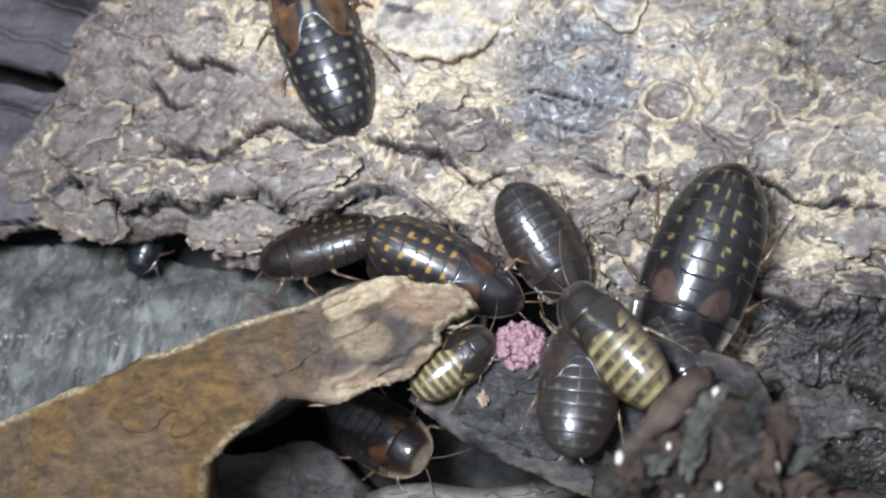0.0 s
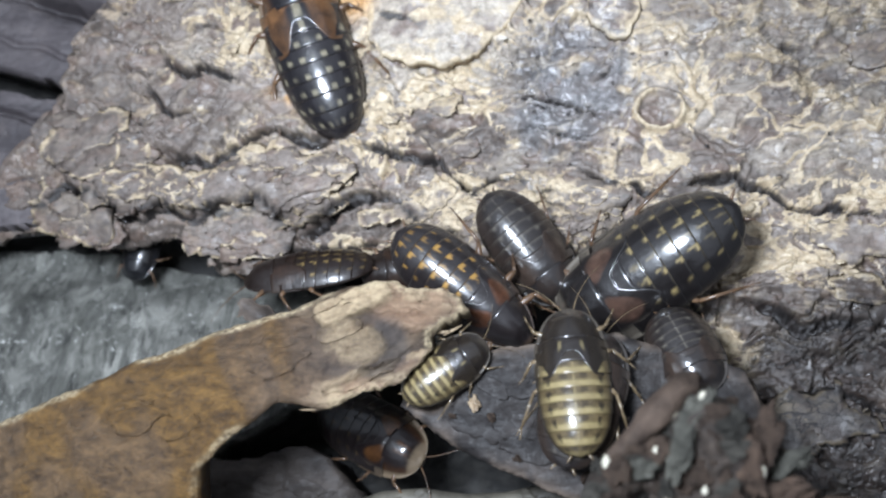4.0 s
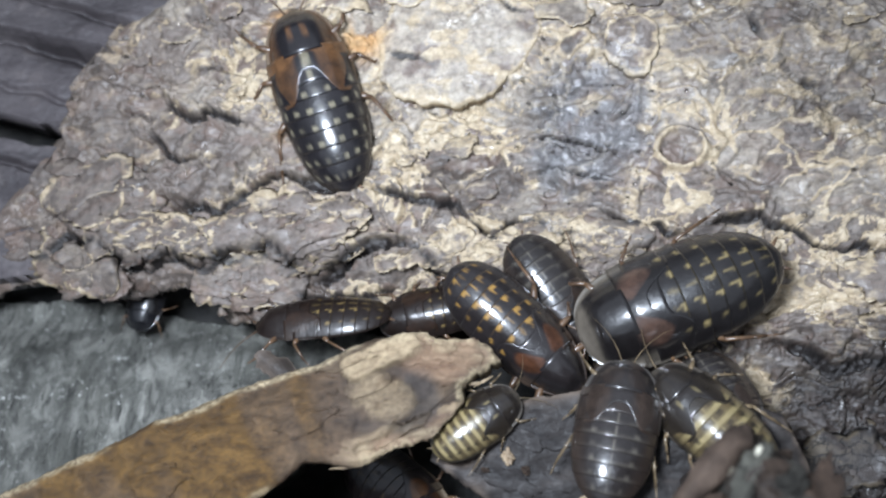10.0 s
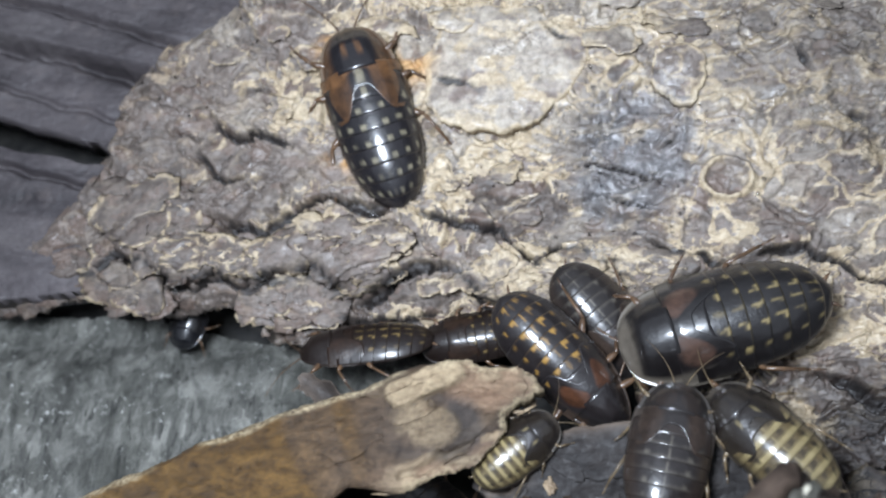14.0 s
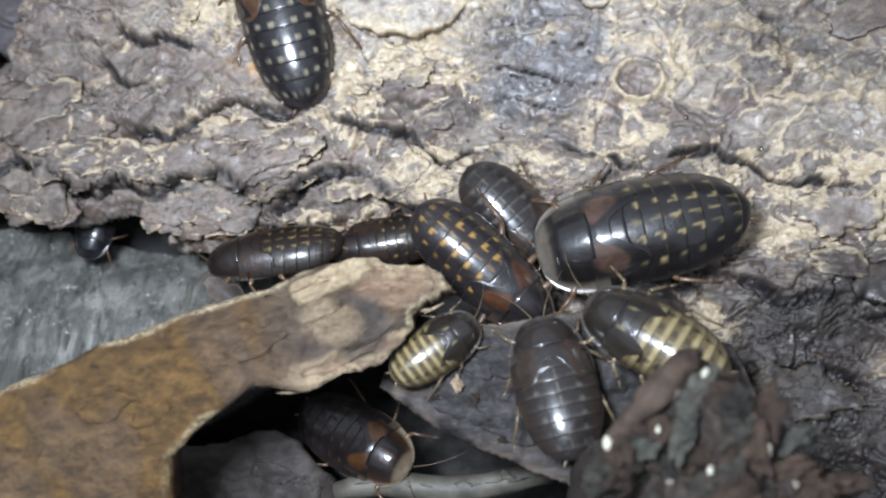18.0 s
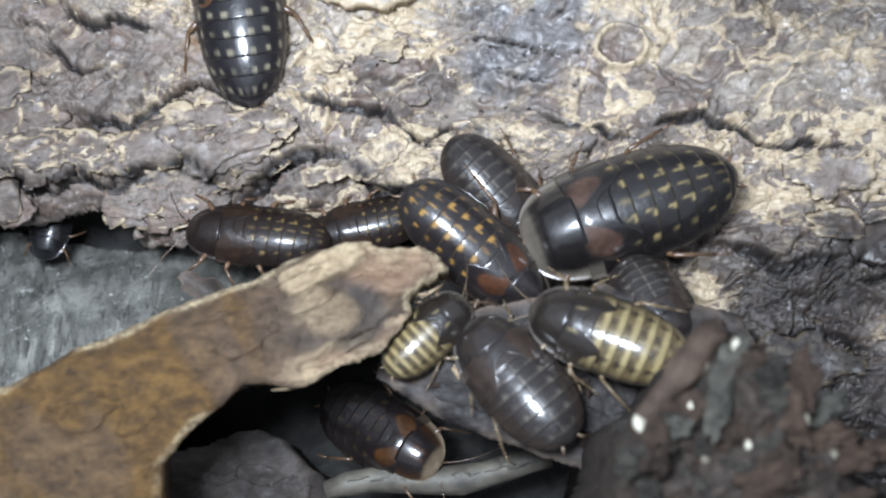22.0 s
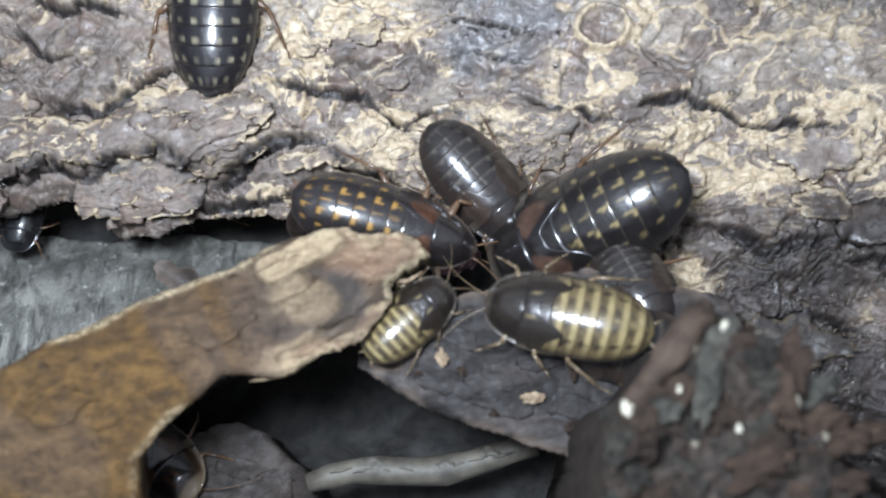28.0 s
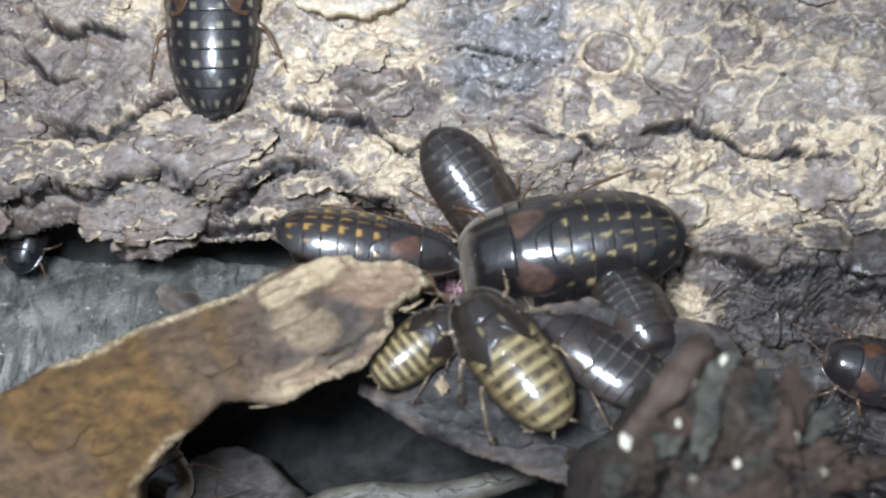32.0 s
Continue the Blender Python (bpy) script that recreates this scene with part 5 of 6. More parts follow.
def cockroach(label, long_cm, style, wide=0.235, tall=0.13, pale_legs=False, seed=0, feelers=True, taper=0.92):
    """A wingless cockroach; local +y is ahead, its feet stand at z = 0 minus the ride height."""
    rng = random.Random(seed)
    long = long_cm * CM
    body = tagged(new("cockroach"), label, "cockroach", "cockroaches")
    shell, leg_mat = STYLES[style], (PALE_LEG if pale_legs else LEG)
    part("pronotum", plate_mesh("pronotum", style, 0, 0.0, 0.245, long, wide, tall, 14, taper), shell, body)
    part("mesonotum", plate_mesh("mesonotum", style, 1, 0.235, 0.335, long, wide, tall, 18, taper), shell, body)
    part("metanotum", plate_mesh("metanotum", style, 2, 0.30, 0.405, long, wide, tall, 8, taper), shell, body)
    for k in range(7):
        s0, s1 = 0.395 + 0.0895 * k, 0.395 + 0.0895 * (k + 1)
        part("abdomen_plate", plate_mesh("abdomen_plate", style, 3 + k, s0, s1 if k < 6 else 1.0, long, wide, tall, 10, taper), shell, body)
    # belly
    bm = bmesh.new()
    bmesh.ops.create_uvsphere(bm, u_segments=20, v_segments=10, radius=1)
    for v in bm.verts:
        s = 0.5 - v.co.y * 0.485
        v.co = Vector((v.co.x * wide * 0.93, v.co.y * 0.485, v.co.z * 0.055 + 0.03)) * long
    part("belly", bm, BELLY, body)
    head = part("head", lump(0.062 * long, seed, 0.06, 3, (1.15, 0.8, 0.9)), BELLY, body)
    head.location = (0, 0.435 * long, -0.016 * long)
    for side in (-1, 1):
        eye = part("eye", lump(0.022 * long, 1, 0.0, 2, (0.8, 1, 1.3)), EYE, head)
        eye.location = (side * 0.055 * long, 0.022 * long, 0.018 * long)
        if feelers:
            pts, p = [], Vector((side * 0.03, 0.475, 0.0))
            turn = rng.uniform(0.25, 0.9)
            for k in range(14):
                pts.append(p * long)
                a = turn + 0.045 * k
                p = p + Vector((side * math.sin(a), math.cos(a), -0.14 + 0.08 * math.cos(k * 0.35))) * 0.032
            part("antenna", tube(pts, [(0.0052 - 0.0003 * k) * long for k in range(14)], 5), leg_mat, body)
        cercus = [Vector((side * (0.05 + 0.012 * k), -0.475 - 0.016 * k, 0.02)) * long for k in range(4)]
        part("cercus", tube(cercus, [0.010 * long, 0.010 * long, 0.007 * long, 0.002 * long], 6), leg_mat, body)
        for hip, knee, foot, toe in (
            ((0.10, 0.30), (0.23, 0.36, 0.02), (0.28, 0.47, -0.06), (0.30, 0.52, -0.075)),
            ((0.11, 0.16), (0.26, 0.17, 0.02), (0.34, 0.10, -0.06), (0.38, 0.06, -0.075)),
            ((0.11, 0.03), (0.26, -0.08, 0.02), (0.33, -0.27, -0.06), (0.35, -0.35, -0.075)),
        ):
            j = rng.uniform(-0.03, 0.03)
            h = Vector((side * hip[0], hip[1], 0.0)) * long
            k = Vector((side * knee[0], knee[1] + j, knee[2])) * long
            f = Vector((side * (foot[0] + j), foot[1] + j, foot[2])) * long
            t = Vector((side * (toe[0] + j), toe[1] + j, toe[2])) * long
            femur = part("femur", tube([h, h.lerp(k, 0.35), h.lerp(k, 0.8), k], [0.018 * long, 0.025 * long, 0.018 * long, 0.011 * long], 8), leg_mat, body)
            part("tibia", tube([k, k.lerp(f, 0.5), f], [0.0105 * long, 0.0095 * long, 0.0075 * long], 7), leg_mat, femur)
            part("foot", tube([f, f.lerp(t, 0.6), t], [0.006 * long, 0.005 * long, 0.003 * long], 6), leg_mat, femur)
            for n in range(4):
                base = k.lerp(f, 0.25 + 0.2 * n)
                tip = base + Vector((side * 0.012, 0.018 if n % 2 else -0.018, 0.012)) * long
                part("spine", tube([base, tip], [0.0045 * long, 0.001 * long], 4), leg_mat, femur)
    return body


# ---- the place ----
tank()
big_bark()
dark_board()
grey_slab()
grey_bark_piece()
bark_strip()
bark_chip()
bark_shard()
pale_stick()
crumb_heap()
FRUIT = fruit()
droplets()
loose_crumbs()

ROACHES = {
    "top": cockroach("glossy black cockroach nymph with cream spots on bark", 3.9, "black", 0.218, 0.14, seed=1, taper=0.86),
    "large": cockroach("large glossy black cockroach with orange shoulder patches", 3.92, "black_large", 0.25, 0.165, seed=2, taper=0.80),
    "centre": cockroach("dull dark grey-brown cockroach nymph resting on bark", 2.6, "dark", 0.258, 0.15, seed=3),
    "eater": cockroach("dark brown cockroach with yellow-orange spots eating fruit", 3.3, "brown_spotted", 0.205, 0.14, seed=4, taper=1.15),
    "ledge": cockroach("dark brown cockroach crawling under the bark ledge", 2.75, "shade", 0.22, 0.13, seed=5),
    "under": cockroach("dark cockroach nymph wedged under the bark ledge", 2.3, "shade", 0.22, 0.13, seed=6, feelers=False),
    "small": cockroach("small straw-striped cockroach nymph on the dark shard", 1.75, "striped", 0.26, 0.16, True, seed=7),
    "grey": cockroach("grey-brown cockroach nymph with faint dashes on its back", 2.55, "dark", 0.27, 0.15, True, seed=8),
    "striped": cockroach("straw and brown striped cockroach nymph, glossy", 2.65, "striped", 0.238, 0.15, True, seed=9),
    "behind": cockroach("dark glossy cockroach nymph crouching under a larger one", 1.8, "dark", 0.34, 0.22, seed=10, feelers=False),
    "hollow": cockroach("black and orange cockroach peering out of the hollow", 2.8, "russet", 0.25, 0.15, seed=11),
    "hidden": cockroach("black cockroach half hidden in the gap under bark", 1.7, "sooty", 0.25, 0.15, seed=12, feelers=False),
    "visitor": cockroach("black cockroach with orange marks walking over dark bark", 2.3, "brown_spotted", 0.25, 0.14, seed=13),
}
ROACHES["under"].matrix_basis = pose(-0.00592, -0.00420, -0.00550, 0, 0, -259.1)
ROACHES["hidden"].matrix_basis = pose(-0.07050, 0.00420, -0.02000, 0, 0, -190.0)


def motions():
    """The ways of the moving insects: seconds and poses."""
    walk(ROACHES["top"], [
        (0, pose(-0.02730, 0.03875, 0.00350, 14.0, 0.0, 20.5)),
        (1, pose(-0.02887, 0.03884, 0.00350, 14.0, 0.0, 21.2)),
        (2, pose(-0.02764, 0.03904, 0.00350, 14.0, 0.0, 21.6)),
        (3, pose(-0.02876, 0.03943, 0.00350, 14.0, 0.0, 20.7)),
        (6, pose(-0.02710, 0.03956, 0.00350, 14.0, 0.0, 22.3)),
        (7, pose(-0.02757, 0.03832, 0.00350, 14.0, 0.0, 21.6)),
        (8, pose(-0.02859, 0.03764, 0.00350, 14.0, 0.0, 21.3)),
        (9, pose(-0.02785, 0.03738, 0.00350, 14.0, 0.0, 18.1)),
        (10, pose(-0.02889, 0.03780, 0.00350, 14.0, 0.0, 18.2)),
        (11, pose(-0.02893, 0.03794, 0.00350, 14.0, 0.0, 18.0)),
        (12, pose(-0.02791, 0.03884, 0.00350, 14.0, 0.0, 18.0)),
        (13, pose(-0.02742, 0.03936, 0.00350, 14.0, 0.0, 19.0)),
        (16, pose(-0.02799, 0.03987, 0.00350, 14.0, 0.0, 15.9)),
        (17, pose(-0.02683, 0.04073, 0.00350, 14.0, 0.0, 14.2)),
        (18, pose(-0.02728, 0.04013, 0.00350, 14.0, 0.0, 14.9)),
        (19, pose(-0.02653, 0.04031, 0.00350, 14.0, 0.0, 15.5)),
        (20, pose(-0.02884, 0.04038, 0.00350, 14.0, 0.0, 12.2)),
        (21, pose(-0.02850, 0.03972, 0.00350, 14.0, 0.0, 7.2)),
        (22, pose(-0.02839, 0.03732, 0.00350, 14.0, 0.0, 4.6)),
        (23, pose(-0.02876, 0.03676, 0.00350, 14.0, 0.0, 1.3)),
        (24, pose(-0.02840, 0.03622, 0.00350, 14.0, 0.0, -0.2)),
        (25, pose(-0.02639, 0.03545, 0.00350, 14.0, 0.0, -2.3)),
        (28, pose(-0.02815, 0.03645, 0.00350, 14.0, 0.0, -5.1)),
        (29, pose(-0.02830, 0.03625, 0.00350, 14.0, 0.0, -4.9)),
        (30, pose(-0.02894, 0.03605, 0.00350, 14.0, 0.0, -4.8)),
        (31, pose(-0.02785, 0.03579, 0.00350, 14.0, 0.0, -3.7)),
        (32, pose(-0.02946, 0.03691, 0.00350, 14.0, 0.0, -2.2)),
    ])
    walk(ROACHES["large"], [
        (0, pose(0.04848, -0.00827, 0.00900, -8.0, 0.0, -200.2)),
        (0.5, pose(0.04701, -0.00811, 0.00900, -10.0, 0.0, -218.0)),
        (1, pose(0.04396, -0.00774, 0.01000, -14.0, 0.0, -234.9)),
        (2, pose(0.03901, -0.00710, 0.00950, -15.0, 0.0, -240.1)),
        (3, pose(0.03985, -0.00707, 0.00950, -22.0, 0.0, -234.9)),
        (5.5, pose(0.04112, -0.00965, 0.00950, -8.0, 0.0, -247.2)),
        (6, pose(0.04138, -0.00938, 0.00950, -4.0, 0.0, -248.0)),
        (7, pose(0.04164, -0.01128, 0.00950, -4.0, 0.0, -258.4)),
        (8, pose(0.04079, -0.01086, 0.00950, -4.0, 0.0, -255.3)),
        (9, pose(0.04112, -0.00643, 0.00950, -4.0, 0.0, -247.5)),
        (10, pose(0.04037, -0.00572, 0.00950, -4.0, 0.0, -248.5)),
        (11, pose(0.04035, -0.00725, 0.00950, -4.0, 0.0, -253.4)),
        (12, pose(0.04110, -0.00694, 0.00950, -4.0, 0.0, -254.2)),
        (13, pose(0.04017, -0.00546, 0.00950, -4.0, 0.0, -252.4)),
        (16, pose(0.04205, -0.00373, 0.00950, -4.0, 0.0, -258.1)),
        (17, pose(0.04235, -0.00599, 0.00950, -4.0, 0.0, -254.9)),
        (18, pose(0.04211, -0.00619, 0.00950, -4.0, 0.0, -257.5)),
        (19, pose(0.04128, -0.00696, 0.00950, -4.0, 0.0, -254.7)),
        (20, pose(0.04191, -0.00763, 0.00950, -4.0, 0.0, -257.9)),
        (21, pose(0.04086, -0.00655, 0.00950, -4.0, 0.0, -258.0)),
        (22, pose(0.04056, -0.00753, 0.00950, -4.0, 0.0, -253.9)),
        (23, pose(0.04075, -0.00678, 0.00950, -4.0, 0.0, -256.3)),
        (24, pose(0.04012, -0.00996, 0.00950, -10.0, 0.0, -255.9)),
        (25, pose(0.03501, -0.01350, 0.00950, -30.0, 0.0, -246.2)),
        (27.5, pose(0.03458, -0.01014, 0.00950, -30.0, 0.0, -245.1)),
        (28, pose(0.03596, -0.01306, 0.00950, -30.0, 0.0, -251.1)),
        (29, pose(0.03572, -0.01166, 0.00950, -30.0, 0.0, -254.4)),
        (30, pose(0.03697, -0.01240, 0.00950, -30.0, 0.0, -254.8)),
        (31, pose(0.03609, -0.01132, 0.00950, -30.0, 0.0, -254.9)),
        (31.5, pose(0.03333, -0.01097, 0.00950, -12.0, 0.0, -260.8)),
        (32, pose(0.03271, -0.01212, 0.00950, -5.0, 0.0, -264.6)),
    ])
    walk(ROACHES["centre"], [
        (0, pose(0.01859, -0.00266, 0.00350, -8.0, 0.0, -147.9)),
        (1, pose(0.01686, -0.00107, 0.00350, -8.0, 0.0, -143.8)),
        (2, pose(0.01717, -0.00130, 0.00350, -8.0, 0.0, -142.5)),
        (3, pose(0.01699, -0.00268, 0.00350, -8.0, 0.0, -139.1)),
        (6, pose(0.01716, -0.00216, 0.00350, -8.0, 0.0, -147.7)),
        (7, pose(0.01777, -0.00399, 0.00350, -8.0, 0.0, -147.2)),
        (8, pose(0.01810, -0.00363, 0.00350, -8.0, 0.0, -141.2)),
        (9, pose(0.01746, -0.00315, 0.00350, -8.0, 0.0, -146.1)),
        (10, pose(0.01749, -0.00319, 0.00350, -8.0, 0.0, -145.8)),
        (11, pose(0.01771, -0.00365, 0.00350, -8.0, 0.0, -145.2)),
        (12, pose(0.01813, -0.00392, 0.00350, -8.0, 0.0, -144.8)),
        (13, pose(0.01841, -0.00247, 0.00350, -8.0, 0.0, -141.3)),
        (16, pose(0.01875, -0.00353, 0.00350, -8.0, 0.0, -138.5)),
        (17, pose(0.01828, -0.00159, 0.00350, -8.0, 0.0, -139.8)),
        (18, pose(0.01867, -0.00191, 0.00350, -8.0, 0.0, -136.8)),
        (19, pose(0.01805, -0.00155, 0.00350, -8.0, 0.0, -141.4)),
        (20, pose(0.01843, -0.00252, 0.00350, -8.0, 0.0, -139.3)),
        (21, pose(0.01823, -0.00146, 0.00350, -8.0, 0.0, -141.7)),
        (22, pose(0.01787, -0.00165, 0.00350, -8.0, 0.0, -141.2)),
        (23, pose(0.01848, -0.00103, 0.00350, -8.0, 0.0, -141.2)),
        (24, pose(0.01820, -0.00212, 0.00350, -8.0, 0.0, -142.4)),
        (25, pose(0.01809, -0.00195, 0.00350, -8.0, 0.0, -141.3)),
        (28, pose(0.01754, -0.00218, 0.00350, -8.0, 0.0, -142.3)),
        (29, pose(0.01730, -0.00338, 0.00350, -8.0, 0.0, -142.0)),
        (30, pose(0.01746, -0.00210, 0.00350, -8.0, 0.0, -142.2)),
        (31, pose(0.01706, -0.00240, 0.00350, -8.0, 0.0, -140.5)),
        (32, pose(0.01668, 0.00107, 0.00350, -8.0, 0.0, -148.5)),
    ])
    walk(ROACHES["eater"], [
        (0, pose(0.00071, -0.00978, 0.00950, -8.0, 0.0, -114.7)),
        (1, pose(0.00002, -0.00990, 0.00950, -8.0, 0.0, -115.2)),
        (2, pose(0.00332, -0.01058, 0.00950, -8.0, 0.0, -127.6)),
        (3, pose(0.00451, -0.01242, 0.00950, -8.0, 0.0, -121.2)),
        (5.5, pose(0.00899, -0.01190, 0.00950, -8.0, 0.0, -139.9)),
        (6, pose(0.00985, -0.01181, 0.00950, -8.0, 0.0, -138.0)),
        (7, pose(0.00913, -0.01219, 0.00950, -8.0, 0.0, -139.0)),
        (8, pose(0.00888, -0.01276, 0.00950, -8.0, 0.0, -138.3)),
        (9, pose(0.01055, -0.01187, 0.00950, -8.0, 0.0, -136.1)),
        (10, pose(0.01058, -0.01148, 0.00950, -8.0, 0.0, -132.9)),
        (11, pose(0.00997, -0.01235, 0.00950, -8.0, 0.0, -134.3)),
        (12, pose(0.01097, -0.01267, 0.00950, -8.0, 0.0, -134.5)),
        (13, pose(0.01095, -0.01231, 0.00950, -8.0, 0.0, -136.2)),
        (16, pose(0.01256, -0.01235, 0.00950, -8.0, 0.0, -131.8)),
        (17, pose(0.01332, -0.01242, 0.00950, -8.0, 0.0, -135.4)),
        (18, pose(0.01338, -0.01305, 0.00950, -8.0, 0.0, -131.8)),
        (19, pose(0.01242, -0.01179, 0.00950, -8.0, 0.0, -133.7)),
        (20, pose(0.01221, -0.01410, 0.00950, -8.0, 0.0, -135.7)),
        (21, pose(0.01200, -0.01332, 0.00950, -8.0, 0.0, -135.1)),
        (22, pose(0.01352, -0.01360, 0.00950, -8.0, 0.0, -133.9)),
        (23, pose(0.01382, -0.01380, 0.00950, -8.0, 0.0, -131.6)),
        (24, pose(0.01348, -0.01359, 0.00950, -8.0, 0.0, -133.1)),
        (24.5, pose(0.01103, -0.01287, 0.00950, -8.0, 0.0, -137.8)),
        (25, pose(0.00681, -0.01259, 0.00950, -8.0, 0.0, -131.2)),
        (25.5, pose(0.00529, -0.01348, 0.00950, -8.0, 0.0, -125.8)),
        (27.5, pose(0.00107, -0.01089, 0.00950, -8.0, 0.0, -106.1)),
        (28, pose(0.00121, -0.01060, 0.00950, -8.0, 0.0, -109.2)),
        (29, pose(0.00087, -0.01088, 0.00950, -8.0, 0.0, -105.4)),
        (30, pose(0.00090, -0.00972, 0.00950, -8.0, 0.0, -104.0)),
        (31, pose(-0.00024, -0.00907, 0.00950, -8.0, 0.0, -100.3)),
        (31.5, pose(-0.00166, -0.00884, 0.00950, -8.0, -12.0, -101.5)),
        (32, pose(-0.00161, -0.00988, 0.00950, -8.0, -32.0, -97.5)),
    ])
    walk(ROACHES["ledge"], [
        (0, pose(-0.02597, -0.00206, -0.00350, 0.0, 12.0, -252.2)),
        (0.5, pose(-0.02611, -0.00185, -0.00350, 0.0, 12.0, -253.9)),
        (1, pose(-0.02783, -0.00255, -0.00350, 0.0, 12.0, -256.0)),
        (2, pose(-0.02740, -0.00495, -0.00350, 0.0, 40.0, -253.1)),
        (3, pose(-0.02731, -0.00619, -0.00350, 0.0, 40.0, -259.6)),
        (6, pose(-0.02735, -0.00670, -0.00350, 0.0, 40.0, -263.0)),
        (7, pose(-0.02796, -0.00672, -0.00350, 0.0, 40.0, -263.9)),
        (8, pose(-0.02884, -0.00526, -0.00350, 0.0, 40.0, -264.1)),
        (9, pose(-0.02788, -0.00567, -0.00350, 0.0, 40.0, -265.5)),
        (10, pose(-0.02773, -0.00637, -0.00350, 0.0, 40.0, -265.6)),
        (11, pose(-0.02764, -0.00702, -0.00350, 0.0, 40.0, -265.9)),
        (12, pose(-0.02735, -0.00720, -0.00350, 0.0, 40.0, -265.6)),
        (13, pose(-0.02780, -0.00689, -0.00350, 0.0, 40.0, -263.6)),
        (16, pose(-0.02707, -0.00701, -0.00350, 0.0, 40.0, -262.9)),
        (17, pose(-0.02795, -0.00685, -0.00350, 0.0, 40.0, -260.7)),
        (18, pose(-0.02759, -0.00709, -0.00350, 0.0, 25.0, -260.3)),
        (19, pose(-0.03001, -0.00523, -0.00350, 0.0, 10.0, -265.1)),
        (20, pose(-0.02906, -0.00677, -0.00350, 0.0, 10.0, -268.8)),
        (21, pose(-0.02605, -0.00626, -0.00350, 0.0, 10.0, -268.1)),
        (22, pose(-0.02610, -0.00581, -0.00350, 0.0, 10.0, -277.3)),
        (23, pose(-0.02691, -0.00555, -0.00350, 0.0, 10.0, -272.9)),
        (24, pose(-0.02597, -0.00403, -0.00350, 0.0, 10.0, -258.9)),
        (25, pose(-0.02500, -0.00300, -0.01000, 0.0, 10.0, -229.0)),
        (25.5, pose(-0.02850, 0.00300, -0.01600, 0.0, 10.0, -236.0)),
        (27.5, pose(-0.03602, 0.01097, -0.02900, 0.0, 10.0, -270.9)),
        (28, pose(-0.03638, 0.01179, -0.02900, 0.0, 10.0, -270.9)),
        (32, pose(-0.03657, 0.01422, -0.02900, 0.0, 10.0, -270.2)),
    ])
    walk(ROACHES["small"], [
        (0, pose(0.00421, -0.02965, 0.02000, 0.0, 0.0, -50.5)),
        (9, pose(0.00432, -0.03007, 0.02000, 0.0, 0.0, -55.1)),
        (13, pose(0.00329, -0.02966, 0.02000, 0.0, 0.0, -49.5)),
        (17, pose(0.00565, -0.02990, 0.02000, 0.0, 0.0, -55.2)),
        (19, pose(0.00557, -0.02978, 0.02000, 0.0, 0.0, -53.8)),
        (22, pose(0.00454, -0.02983, 0.02000, 0.0, 0.0, -48.9)),
        (24, pose(0.00367, -0.02945, 0.02000, 0.0, 0.0, -47.9)),
        (28, pose(0.00455, -0.02949, 0.02000, 0.0, 0.0, -51.8)),
        (30, pose(0.00519, -0.02878, 0.02000, 0.0, 0.0, -53.2)),
        (32, pose(0.00591, -0.02939, 0.02000, 0.0, 0.0, -54.3)),
    ])
